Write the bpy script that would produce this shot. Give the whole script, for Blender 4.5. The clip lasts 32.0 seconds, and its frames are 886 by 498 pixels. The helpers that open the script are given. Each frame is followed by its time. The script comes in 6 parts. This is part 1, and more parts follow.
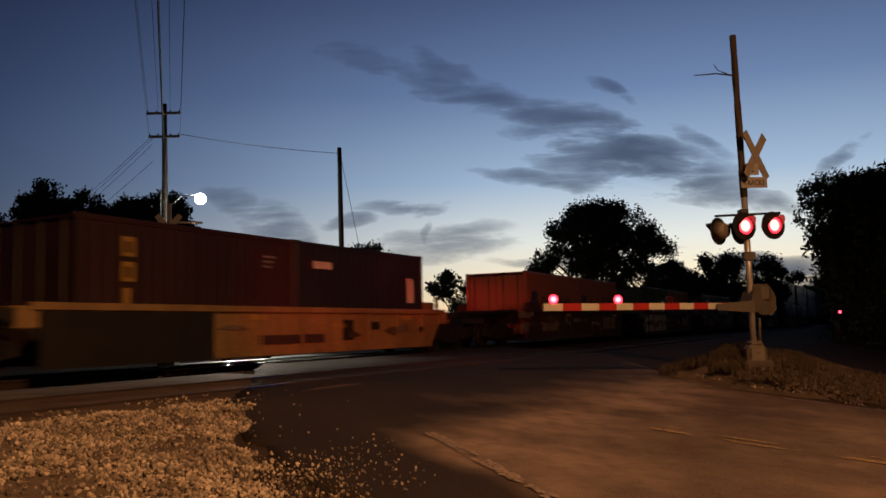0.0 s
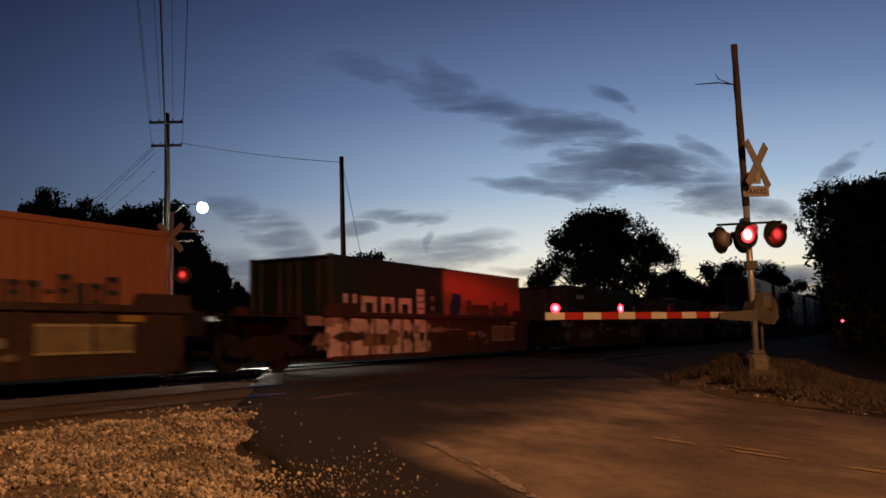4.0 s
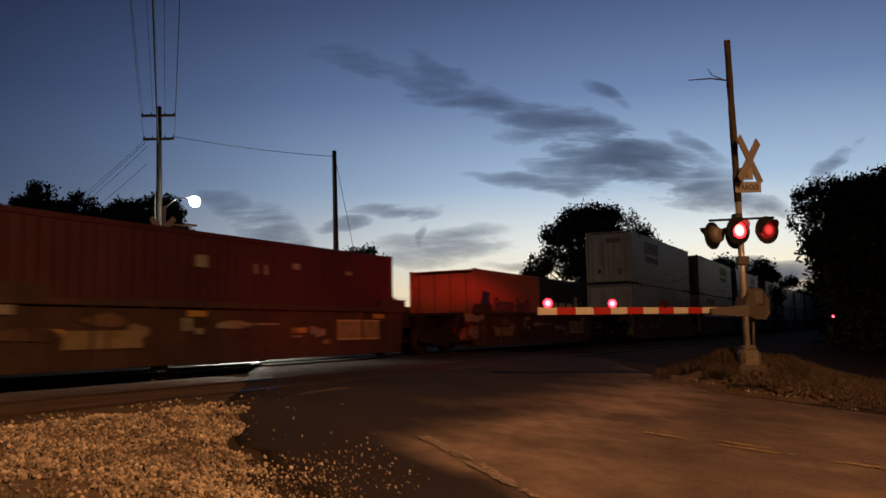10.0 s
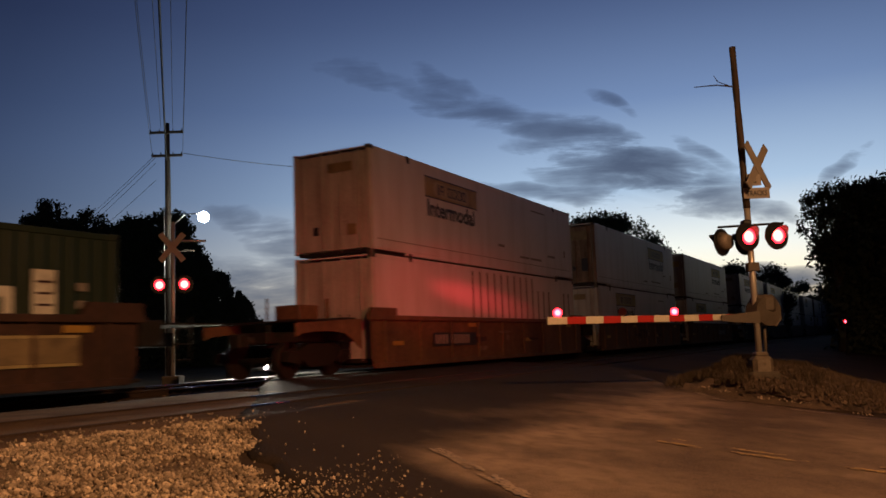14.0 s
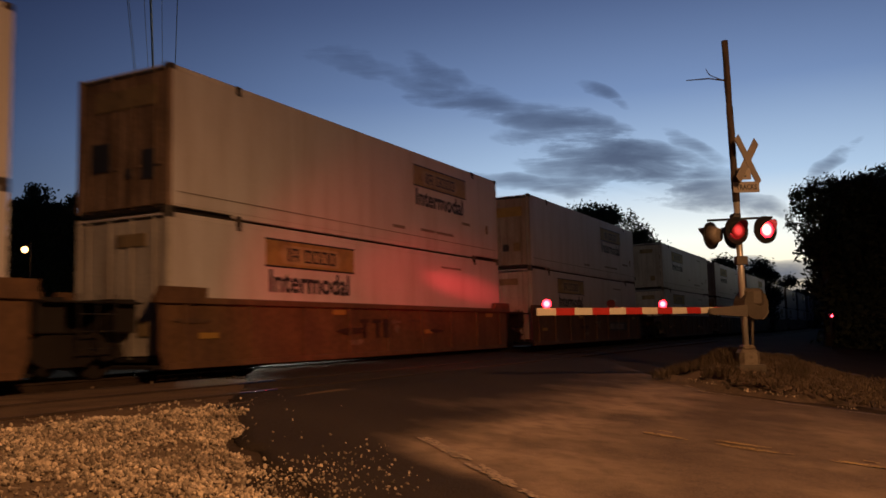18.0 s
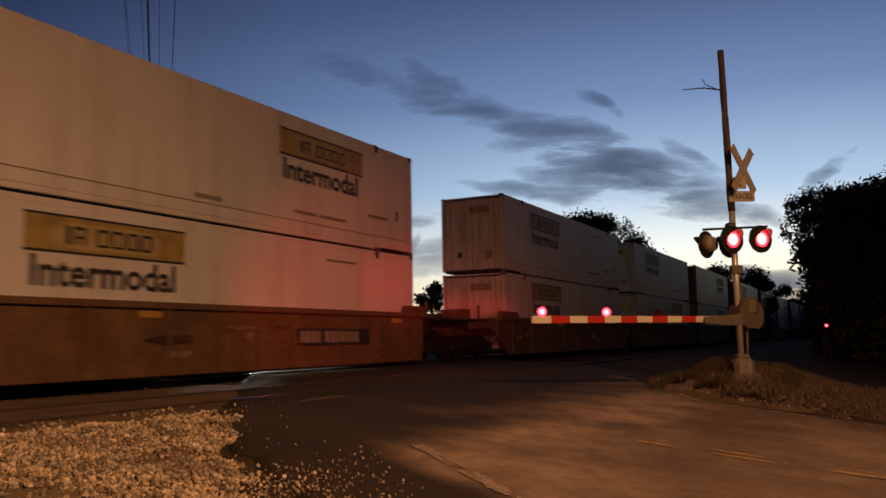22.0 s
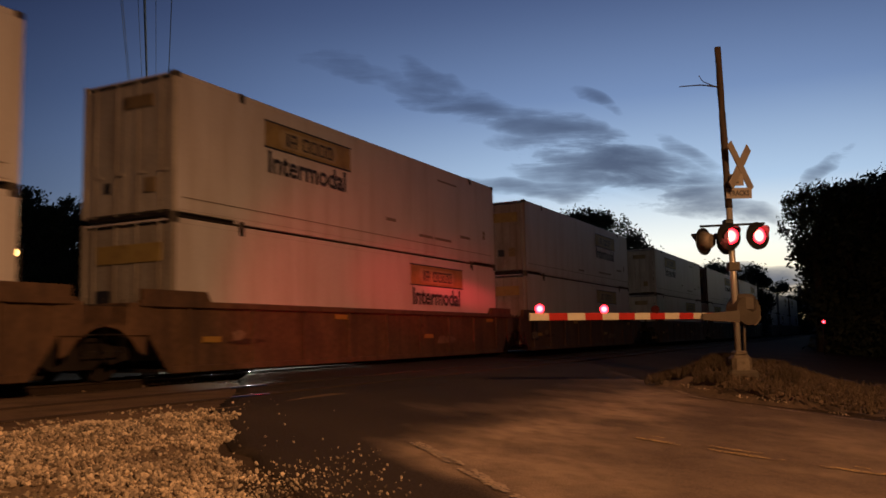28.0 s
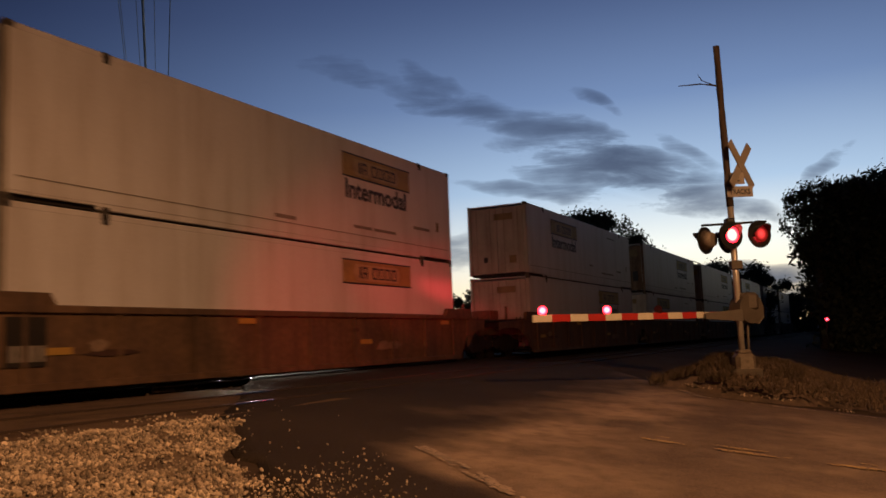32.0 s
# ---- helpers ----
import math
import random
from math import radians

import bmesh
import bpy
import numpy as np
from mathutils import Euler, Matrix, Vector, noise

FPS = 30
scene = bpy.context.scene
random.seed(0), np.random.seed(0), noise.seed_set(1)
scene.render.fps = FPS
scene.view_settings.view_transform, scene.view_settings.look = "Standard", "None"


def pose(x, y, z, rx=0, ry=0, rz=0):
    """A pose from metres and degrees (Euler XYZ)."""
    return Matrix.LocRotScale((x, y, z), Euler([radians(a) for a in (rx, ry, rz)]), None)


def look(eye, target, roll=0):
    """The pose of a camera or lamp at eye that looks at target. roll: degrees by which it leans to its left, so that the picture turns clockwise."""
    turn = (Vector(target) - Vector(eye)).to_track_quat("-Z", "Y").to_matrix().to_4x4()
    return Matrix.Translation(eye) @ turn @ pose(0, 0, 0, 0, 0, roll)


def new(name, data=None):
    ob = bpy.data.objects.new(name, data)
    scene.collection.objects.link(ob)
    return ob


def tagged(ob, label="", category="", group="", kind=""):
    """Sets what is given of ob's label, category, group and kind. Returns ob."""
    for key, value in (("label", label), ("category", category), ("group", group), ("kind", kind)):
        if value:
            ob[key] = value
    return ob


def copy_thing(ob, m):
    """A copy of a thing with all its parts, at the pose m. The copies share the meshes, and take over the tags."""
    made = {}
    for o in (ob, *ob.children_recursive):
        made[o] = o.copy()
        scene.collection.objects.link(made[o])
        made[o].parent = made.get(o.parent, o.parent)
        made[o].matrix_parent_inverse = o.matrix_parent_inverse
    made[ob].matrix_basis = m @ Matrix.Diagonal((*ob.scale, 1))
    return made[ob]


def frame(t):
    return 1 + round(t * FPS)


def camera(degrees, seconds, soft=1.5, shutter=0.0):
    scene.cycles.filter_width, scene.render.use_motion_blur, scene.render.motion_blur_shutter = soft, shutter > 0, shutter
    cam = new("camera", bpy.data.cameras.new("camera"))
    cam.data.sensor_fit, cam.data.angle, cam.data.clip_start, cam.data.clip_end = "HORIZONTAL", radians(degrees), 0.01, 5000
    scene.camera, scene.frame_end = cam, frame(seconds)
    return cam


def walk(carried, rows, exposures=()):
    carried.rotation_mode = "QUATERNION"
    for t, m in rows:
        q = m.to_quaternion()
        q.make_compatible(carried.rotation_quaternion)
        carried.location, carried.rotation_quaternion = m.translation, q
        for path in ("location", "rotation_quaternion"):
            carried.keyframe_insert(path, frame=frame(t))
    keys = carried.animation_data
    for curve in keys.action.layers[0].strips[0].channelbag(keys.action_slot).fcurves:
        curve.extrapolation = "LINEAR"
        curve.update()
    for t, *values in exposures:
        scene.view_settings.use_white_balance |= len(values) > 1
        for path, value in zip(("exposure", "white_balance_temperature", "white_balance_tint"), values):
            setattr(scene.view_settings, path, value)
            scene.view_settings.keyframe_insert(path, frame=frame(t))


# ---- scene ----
cam = camera(55.19, 32.0, soft=1.6, shutter=0.8)
EYE = (0.0, 0.0, 0.66)
# seconds and the camera's turn: it stands on a tripod that is nudged a little
TURNS = [
    (0.0, 95.411, 1.334, 0.126), (0.5, 95.432, 1.287, 0.251), (1.0, 95.511, 1.263, 0.253), (1.5, 95.657, 1.472, 0.218),
    (2.0, 95.935, 1.358, 0.198), (2.5, 96.151, 1.311, 0.084), (3.0, 96.062, 1.329, 0.146), (3.5, 96.022, 1.315, 0.256),
    (5.5, 95.786, 1.248, 0.147), (6.0, 95.527, 1.150, 0.130), (6.5, 95.440, 1.272, 0.157), (7.0, 95.401, 1.214, -0.001),
    (7.5, 95.150, 1.085, 0.002), (8.0, 95.100, 1.240, -0.170), (8.5, 94.975, 1.312, -0.195), (9.0, 95.053, 1.390, -0.121),
    (9.5, 95.376, 1.377, 0.019), (10.0, 95.642, 1.187, -0.255), (10.5, 95.740, 1.139, -0.280), (11.0, 95.736, 1.160, 0.006),
    (11.5, 95.942, 1.159, -0.081), (12.0, 96.111, 1.430, -0.317), (12.5, 96.097, 1.796, -0.307), (13.0, 96.048, 1.790, -0.193),
    (13.5, 96.218, 1.737, 0.219), (14.0, 96.428, 2.090, 0.427), (14.5, 96.614, 2.173, 0.436), (16.5, 96.537, 2.285, 0.252),
    (17.0, 96.215, 1.598, -0.255), (17.5, 95.802, 1.634, -0.344), (18.0, 95.710, 1.417, -0.324), (18.5, 95.819, 1.243, -0.451),
    (19.0, 95.942, 1.364, -0.361), (19.5, 95.876, 1.333, -0.464), (20.0, 96.031, 1.518, -0.506), (20.5, 96.037, 1.413, -0.540),
    (21.0, 96.252, 1.331, -0.599), (21.5, 96.201, 1.181, -0.590), (22.0, 96.194, 1.099, -0.652), (22.5, 96.155, 1.128, -0.658),
    (23.0, 96.177, 1.050, -0.715), (23.5, 96.122, 1.122, -0.659), (24.0, 96.319, 1.175, -0.769), (24.5, 96.417, 1.115, -0.716),
    (25.0, 96.255, 1.196, -0.716), (25.5, 96.289, 1.179, -0.805), (27.5, 96.150, 1.095, -0.808), (28.0, 96.016, 1.234, -0.800),
    (28.5, 95.908, 1.103, -1.033), (29.0, 95.704, 1.193, -1.072), (29.5, 95.706, 1.212, -0.879), (30.0, 95.742, 1.884, -0.461),
    (30.5, 95.944, 2.076, -0.570), (31.0, 96.158, 2.119, -0.594), (31.5, 96.348, 2.074, -0.539), (32.0, 96.242, 2.134, -0.582),
]
walk(cam, [(t, pose(*EYE, a, b, c)) for t, a, b, c in TURNS], exposures=[(0.0, 0.0), (10.0, 0.05), (14.0, 0.2), (17.0, 0.28), (32.0, 0.27)])
scene.view_settings.exposure = 0.0

# ---- plan: s along the track, p across it from the train's near side, z over the rail ----
BEARING = radians(62.45)
ALONG = Vector((math.cos(BEARING), math.sin(BEARING), 0))
ACROSS = Vector((-math.sin(BEARING), math.cos(BEARING), 0))
NEAR = 12.23
MAIN, SIDING = 1.3, -4.35


def spot(s, p, z=0.0):
    return ALONG * s + ACROSS * (NEAR + p) + Vector((0, 0, z))


def on_track(s, p=MAIN, z=0.0):
    return Matrix.Translation(spot(s, p, z)) @ Matrix.Rotation(BEARING, 4, "Z")


def sp_of(x, y):
    return x * ALONG.x + y * ALONG.y, x * ACROSS.x + y * ACROSS.y - NEAR


def travelled(t):
    return 7.779 * t - 0.03818 * t * t + 0.0001012 * t ** 3


def base_height(s, p):
    """Height of the natural ground."""
    if p > -6.3:
        z = -0.20 if p < 7 else -0.20 - min(0.5, 0.08 * (p - 7))
        z += 0.15 * max(0.0, min(1.0, (-2.3 - p) / 0.6)) - 0.06 * max(0.0, min(1.0, (-5.6 - p) / 0.7))
    else:
        z = max(-0.77, -0.11 - 0.66 * (-6.3 - p) / 5.9)
    return z


# ---- world, lights ----
world = bpy.data.worlds.new("dusk")
scene.world = world
world.use_nodes = True
wt = world.node_tree
for node in list(wt.nodes):
    wt.nodes.remove(node)


def wn(kind, **kw):
    node = wt.nodes.new(kind)
    for k, v in kw.items():
        if k == "op":
            node.operation = v
        elif k == "blend":
            node.blend_type = v
        elif k == "dtype":
            node.data_type = v
    return node


def wl(a, b):
    wt.links.new(a, b)


def wmath(op, a, b=None, c=None, clamp=False):
    node = wt.nodes.new("ShaderNodeMath")
    node.operation = op
    node.use_clamp = clamp
    for i, v in enumerate((a, b, c)):
        if v is None:
            continue
        if isinstance(v, (int, float)):
            node.inputs[i].default_value = v
        else:
            wl(v, node.inputs[i])
    return node.outputs[0]


def wramp(fac, stops):
    node = wt.nodes.new("ShaderNodeValToRGB")
    els = node.color_ramp.elements
    while len(els) < len(stops):
        els.new(0.5)
    for e, (pos, col) in zip(els, stops):
        e.position, e.color = pos, (*col, 1)
    wl(fac, node.inputs[0])
    return node.outputs[0]


def wmix(fac, a, b, blend="MIX"):
    node = wt.nodes.new("ShaderNodeMix")
    node.data_type, node.blend_type = "RGBA", blend
    for sock, v in ((node.inputs[0], fac), (node.inputs[6], a), (node.inputs[7], b)):
        if isinstance(v, (int, float)):
            sock.default_value = v
        elif isinstance(v, tuple):
            sock.default_value = (*v, 1)
        else:
            wl(v, sock)
    return node.outputs[2]


coord = wt.nodes.new("ShaderNodeTexCoord")
sep = wt.nodes.new("ShaderNodeSeparateXYZ")
wl(coord.outputs["Generated"], sep.inputs[0])
DX, DY, DZ = sep.outputs
# plain coordinates on a pane one metre ahead: right and up
FWD = wmath("MAXIMUM", DY, 0.05)
U = wmath("DIVIDE", DX, FWD)
V = wmath("DIVIDE", DZ, FWD)
# the afterglow stands where the sun went down
GLOW_AZ = radians(17.0)
toward = wmath("ADD", wmath("MULTIPLY", DX, math.sin(GLOW_AZ)), wmath("MULTIPLY", DY, math.cos(GLOW_AZ)))
near_glow = wmath("POWER", wmath("MAXIMUM", toward, 0.0), 5.0)
cool = wramp(wmath("MAXIMUM", DZ, 0.0), [(0.0, (0.11, 0.155, 0.22)), (0.10, (0.130, 0.19, 0.30)), (0.22, (0.098, 0.155, 0.295)), (0.36, (0.049, 0.076, 0.170)), (0.6, (0.020, 0.036, 0.10)), (1.0, (0.010, 0.018, 0.055))])
warm = wramp(wmath("MAXIMUM", DZ, 0.0), [(0.0, (0.95, 0.60, 0.26)), (0.045, (1.0, 0.82, 0.52)), (0.10, (0.78, 0.80, 0.74)), (0.17, (0.37, 0.50, 0.66)), (0.27, (0.155, 0.235, 0.41)), (0.40, (0.055, 0.087, 0.190)), (1.0, (0.010, 0.018, 0.055))])
sky = wmix(near_glow, cool, warm)
# away from the afterglow the sky is night
fade = wramp(wmath("ADD", wmath("MULTIPLY", toward, 0.5), 0.5), [(0.0, (0.042, 0.041, 0.050)), (0.5, (0.050, 0.050, 0.062)), (0.70, (0.075, 0.076, 0.09)), (0.84, (0.40, 0.41, 0.45)), (0.92, (0.72, 0.73, 0.76)), (0.98, (1.0, 1.0, 1.0))])
sky = wmix(1.0, sky, fade, "MULTIPLY")
aside = wramp(wmath("ADD", wmath("MULTIPLY", DX, 0.5), 0.5), [(0.0, (0.72, 0.72, 0.75)), (0.26, (0.80, 0.80, 0.83)), (0.42, (1.0, 1.0, 1.0)), (0.75, (1.0, 1.0, 1.0)), (0.84, (0.40, 0.40, 0.42)), (0.93, (0.16, 0.16, 0.18)), (1.0, (0.10, 0.10, 0.12))])
sky = wmix(1.0, sky, aside, "MULTIPLY")
pane0 = wt.nodes.new("ShaderNodeCombineXYZ")
wl(U, pane0.inputs[0]), wl(V, pane0.inputs[1])
warp = wt.nodes.new("ShaderNodeTexNoise")
warp.inputs["Scale"].default_value, warp.inputs["Detail"].default_value = 6.0, 4.0
wl(pane0.outputs[0], warp.inputs["Vector"])
warps = wt.nodes.new("ShaderNodeSeparateColor")
wl(warp.outputs[1], warps.inputs[0])
UW = wmath("ADD", U, wmath("MULTIPLY", wmath("SUBTRACT", warps.outputs[0], 0.5), 0.16))
VW = wmath("ADD", V, wmath("MULTIPLY", wmath("SUBTRACT", warps.outputs[1], 0.5), 0.07))


def blob(u, v, ru, rv, tilt):
    """A soft oval on the pane: one inside, nought outside."""
    du, dv = wmath("SUBTRACT", UW, u), wmath("SUBTRACT", VW, v)
    ca, sa = math.cos(radians(tilt)), math.sin(radians(tilt))
    a = wmath("DIVIDE", wmath("ADD", wmath("MULTIPLY", du, ca), wmath("MULTIPLY", dv, sa)), ru)
    b = wmath("DIVIDE", wmath("SUBTRACT", wmath("MULTIPLY", dv, ca), wmath("MULTIPLY", du, sa)), rv)
    r2 = wmath("ADD", wmath("MULTIPLY", a, a), wmath("MULTIPLY", b, b))
    return wmath("POWER", wmath("SUBTRACT", 1.0, wmath("DIVIDE", r2, 1.3), clamp=True), 1.4)


pane = wt.nodes.new("ShaderNodeCombineXYZ")
wl(U, pane.inputs[0]), wl(V, pane.inputs[1])
turn = wt.nodes.new("ShaderNodeMapping")
turn.inputs["Rotation"].default_value = (0, 0, radians(17))
turn.inputs["Scale"].default_value = (3.0, 15.0, 1)
wl(pane.outputs[0], turn.inputs[0])
streak = wt.nodes.new("ShaderNodeTexNoise")
streak.inputs["Scale"].default_value, streak.inputs["Detail"].default_value, streak.inputs["Roughness"].default_value = 2.2, 6.0, 0.62
streak.inputs["Distortion"].default_value = 0.5
wl(turn.outputs[0], streak.inputs["Vector"])
fine = wt.nodes.new("ShaderNodeTexNoise")
fine.inputs["Scale"].default_value, fine.inputs["Detail"].default_value = 14.0, 5.0
turn2 = wt.nodes.new("ShaderNodeMapping")
turn2.inputs["Rotation"].default_value = (0, 0, radians(14))
turn2.inputs["Scale"].default_value = (0.8, 2.6, 1)
wl(pane.outputs[0], turn2.inputs[0])
wl(turn2.outputs[0], fine.inputs["Vector"])
grain = wmath("ADD", wmath("MULTIPLY", streak.outputs[0], 1.1), wmath("MULTIPLY", fine.outputs[0], 0.50))
CLOUDS = [
    (0.080, 0.270, 0.190, 0.022, -18, 0.75), (0.225, 0.196, 0.155, 0.044, -14, 1.75), (0.160, 0.238, 0.095, 0.027, -20, 1.05),
    (0.193, 0.283, 0.045, 0.013, -22, 0.55), (0.016, 0.308, 0.067, 0.015, -30, 0.50), (-0.093, 0.324, 0.080, 0.017, -22, 0.45),
    (-0.177, 0.120, 0.063, 0.030, -30, 1.00), (-0.237, 0.155, 0.067, 0.020, -28, 0.55), (-0.204, 0.083, 0.100, 0.037, -6, 1.10),
    (-0.042, 0.142, 0.063, 0.010, 2, 1.00), (0.004, 0.105, 0.093, 0.027, 5, 0.70), (0.355, 0.148, 0.087, 0.016, -10, 0.90),
    (-0.104, 0.125, 0.009, 0.024, -78, 0.95), (-0.026, 0.123, 0.041, 0.007, 62, 0.85), (0.400, 0.066, 0.095, 0.021, 0, 2.00),
    (0.312, 0.224, 0.060, 0.014, -32, 0.50), (0.472, 0.186, 0.060, 0.013, 38, 0.60), (0.201, 0.162, 0.180, 0.013, -8, 0.90),
    (0.158, 0.082, 0.140, 0.011, 0, 0.60), (-0.150, 0.072, 0.080, 0.027, 0, 0.80), (-0.175, 0.040, 0.135, 0.030, 0, 1.20),
]
cover = None
for u, v, ru, rv, tilt, weight in CLOUDS:
    one = wmath("MULTIPLY", blob(u, v, ru, rv, tilt), weight)
    cover = one if cover is None else wmath("MAXIMUM", cover, one)
fibre = wmath("MULTIPLY", wmath("SUBTRACT", grain, 0.64), 3.0, clamp=True)
thick = wmath("SUBTRACT", wmath("MULTIPLY", cover, wmath("ADD", wmath("MULTIPLY", fibre, 1.45), 0.16)), 0.12)
thick = wmath("MAXIMUM", thick, 0.0)
thick = wmath("DIVIDE", thick, wmath("ADD", thick, 0.45))
cloud_tint = wramp(wmath("MAXIMUM", DZ, 0.0), [(0.0, (0.07, 0.09, 0.13)), (0.12, (0.075, 0.098, 0.150)), (0.22, (0.046, 0.066, 0.120)), (0.4, (0.018, 0.030, 0.085))])
sky = wmix(wmath("MULTIPLY", thick, 1.1, clamp=True), sky, cloud_tint)
back = wt.nodes.new("ShaderNodeBackground")
wl(sky, back.inputs[0])
back.inputs[1].default_value = 1.07
wout = wt.nodes.new("ShaderNodeOutputWorld")
wl(back.outputs[0], wout.inputs[0])


def lamp(name, kind, m, colour, power, size=0.2, **kw):
    data = bpy.data.lights.new(name, kind)
    data.color, data.energy = colour, power
    if kind == "AREA":
        data.size = size
    else:
        data.shadow_soft_size = size
    if kind == "SPOT":
        data.spot_size, data.spot_blend = radians(kw["cone"]), kw["blend"]
    ob = new(name, data)
    ob.matrix_world = m @ Matrix.Diagonal((kw.get("wide", 1.0), 1.0, 1.0, 1.0))
    return ob


# sodium street light over the road behind the camera; white street light across the track; red crossing lamps
lamp("sodium_light", "SPOT", look((8.0, -4.5, 11.2), (7.6, -3.9, 0.0)), (1.0, 0.485, 0.20), 10300, 0.5, cone=180, blend=0.55)
lamp("white_street_light", "POINT", pose(-11.35, 40.9, 7.0), (0.90, 1.0, 0.86), 380, 0.3)
# the lenses of the signal and of the gate arm spread their beams sideways along the train
lamp("signal_beam", "SPOT", look((5.10, 15.9, 2.40), spot(25.7, 0, 2.15), -6), (1.0, 0.035, 0.05), 3600, 0.2, cone=5.0, blend=1.0, wide=6.0)
lamp("signal_glow", "SPOT", look((5.16, 15.9, 2.40), spot(23.6, 0, 2.2)), (1.0, 0.035, 0.05), 900, 0.12, cone=20, blend=1.0, wide=3.0)
lamp("gate_beam", "SPOT", look((1.46, 13.0, 1.06), spot(19.5, 0, 1.7)), (1.0, 0.045, 0.06), 620, 0.05, cone=50, blend=1.0, wide=1.6)
# headlights of a car that waits beyond the train
for side in (-0.6, 0.6):
    lamp("headlight_beam", "SPOT", look(spot(24.88, 9.16, 0.36) + ALONG * side * 0.62 - ACROSS * side * 0.78, spot(16.2, 1.4, 0.0)), (1.0, 0.90, 0.72), 2700, 0.06, cone=24, blend=1.0, wide=2.0)
    # narrow low beam towards the camera, added to make glints on the rails
    lamp("fog_beam", "SPOT", look(spot(24.86, 9.12, 0.09) + ALONG * side * 0.62 - ACROSS * side * 0.78, (0.0, 0.0, 0.0)), (1.0, 0.93, 0.78), 1500, 0.045, cone=5, blend=0.6)

# ---- materials ----
def material(name, colour, rough=0.7, metal=0.0, vary=0.25, scale=3.0, grain=40.0, bump=0.15, dirt=None, streaks=0.0, random_tint=0.0, coat=0.0, island=False, spec=0.5, fresh=None):
    m = bpy.data.materials.new(name)
    m.use_nodes = True
    nt = m.node_tree
    bsdf = nt.nodes["Principled BSDF"]
    tc = nt.nodes.new("ShaderNodeTexCoord")
    src = tc.outputs["Object"]

    def tex(sc, det, vec):
        t = nt.nodes.new("ShaderNodeTexNoise")
        t.inputs["Scale"].default_value, t.inputs["Detail"].default_value = sc, det
        nt.links.new(vec, t.inputs["Vector"])
        return t.outputs[0]

    def ramp(fac, a, b, lo=0.3, hi=0.7):
        r = nt.nodes.new("ShaderNodeValToRGB")
        r.color_ramp.elements[0].position, r.color_ramp.elements[1].position = lo, hi
        r.color_ramp.elements[0].color, r.color_ramp.elements[1].color = (*a, 1), (*b, 1)
        nt.links.new(fac, r.inputs[0])
        return r.outputs[0]

    def mix(fac, a, b, blend="MIX"):
        x = nt.nodes.new("ShaderNodeMix")
        x.data_type, x.blend_type = "RGBA", blend
        for sock, v in ((x.inputs[0], fac), (x.inputs[6], a), (x.inputs[7], b)):
            if isinstance(v, (int, float)):
                sock.default_value = v
            elif isinstance(v, tuple):
                sock.default_value = (*v, 1)
            else:
                nt.links.new(v, sock)
        return x.outputs[2]

    lo = tuple(c * (1 - vary) for c in colour)
    hi = tuple(min(1, c * (1 + vary)) for c in colour)
    big = tex(scale, 4, src)
    small = tex(grain, 6, src)
    col = mix(0.5, ramp(big, lo, hi), ramp(small, lo, hi))
    if dirt:
        if streaks:
            mp = nt.nodes.new("ShaderNodeMapping")
            mp.inputs["Scale"].default_value = (1.0, 1.0, 0.12)
            nt.links.new(src, mp.inputs[0])
            drip = tex(scale * 3, 5, mp.outputs[0])
            col = mix(ramp(drip, (0, 0, 0), (streaks,) * 3, 0.45, 0.75), col, dirt)
        else:
            col = mix(ramp(tex(scale * 1.7, 6, src), (0, 0, 0), (0.7,) * 3, 0.48, 0.7), col, dirt)
    if island:
        geo = nt.nodes.new("ShaderNodeNewGeometry")
        col = mix(1.0, col, ramp(geo.outputs["Random Per Island"], (0.30,) * 3, (1.65,) * 3, 0.0, 1.0), "MULTIPLY")
    if random_tint:
        info = nt.nodes.new("ShaderNodeObjectInfo")
        col = mix(ramp(info.outputs["Random"], (0, 0, 0), (random_tint,) * 3, 0.0, 1.0), col, tuple(c * 0.45 for c in colour))
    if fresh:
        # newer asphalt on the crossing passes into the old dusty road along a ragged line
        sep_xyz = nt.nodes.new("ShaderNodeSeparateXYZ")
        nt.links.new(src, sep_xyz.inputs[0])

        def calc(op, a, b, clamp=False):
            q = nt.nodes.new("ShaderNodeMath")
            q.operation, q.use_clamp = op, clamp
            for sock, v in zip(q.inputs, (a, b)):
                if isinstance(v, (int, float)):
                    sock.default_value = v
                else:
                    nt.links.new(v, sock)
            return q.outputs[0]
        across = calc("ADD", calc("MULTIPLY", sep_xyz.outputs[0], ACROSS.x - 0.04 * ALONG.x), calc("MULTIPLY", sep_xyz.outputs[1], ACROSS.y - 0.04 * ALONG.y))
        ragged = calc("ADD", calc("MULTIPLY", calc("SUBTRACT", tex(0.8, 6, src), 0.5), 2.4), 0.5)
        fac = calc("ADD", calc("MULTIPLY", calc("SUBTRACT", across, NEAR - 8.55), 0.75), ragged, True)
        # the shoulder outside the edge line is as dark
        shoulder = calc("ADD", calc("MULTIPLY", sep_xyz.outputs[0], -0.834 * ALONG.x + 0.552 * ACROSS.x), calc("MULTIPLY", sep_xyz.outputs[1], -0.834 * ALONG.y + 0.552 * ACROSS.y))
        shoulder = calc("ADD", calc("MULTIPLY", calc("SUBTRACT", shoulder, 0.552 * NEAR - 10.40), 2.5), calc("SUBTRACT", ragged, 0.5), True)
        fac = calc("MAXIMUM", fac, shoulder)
        # pale dust and painted lamplight along that line; darker tracks where tyres pass
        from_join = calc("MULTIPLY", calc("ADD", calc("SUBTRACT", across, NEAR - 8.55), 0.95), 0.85)
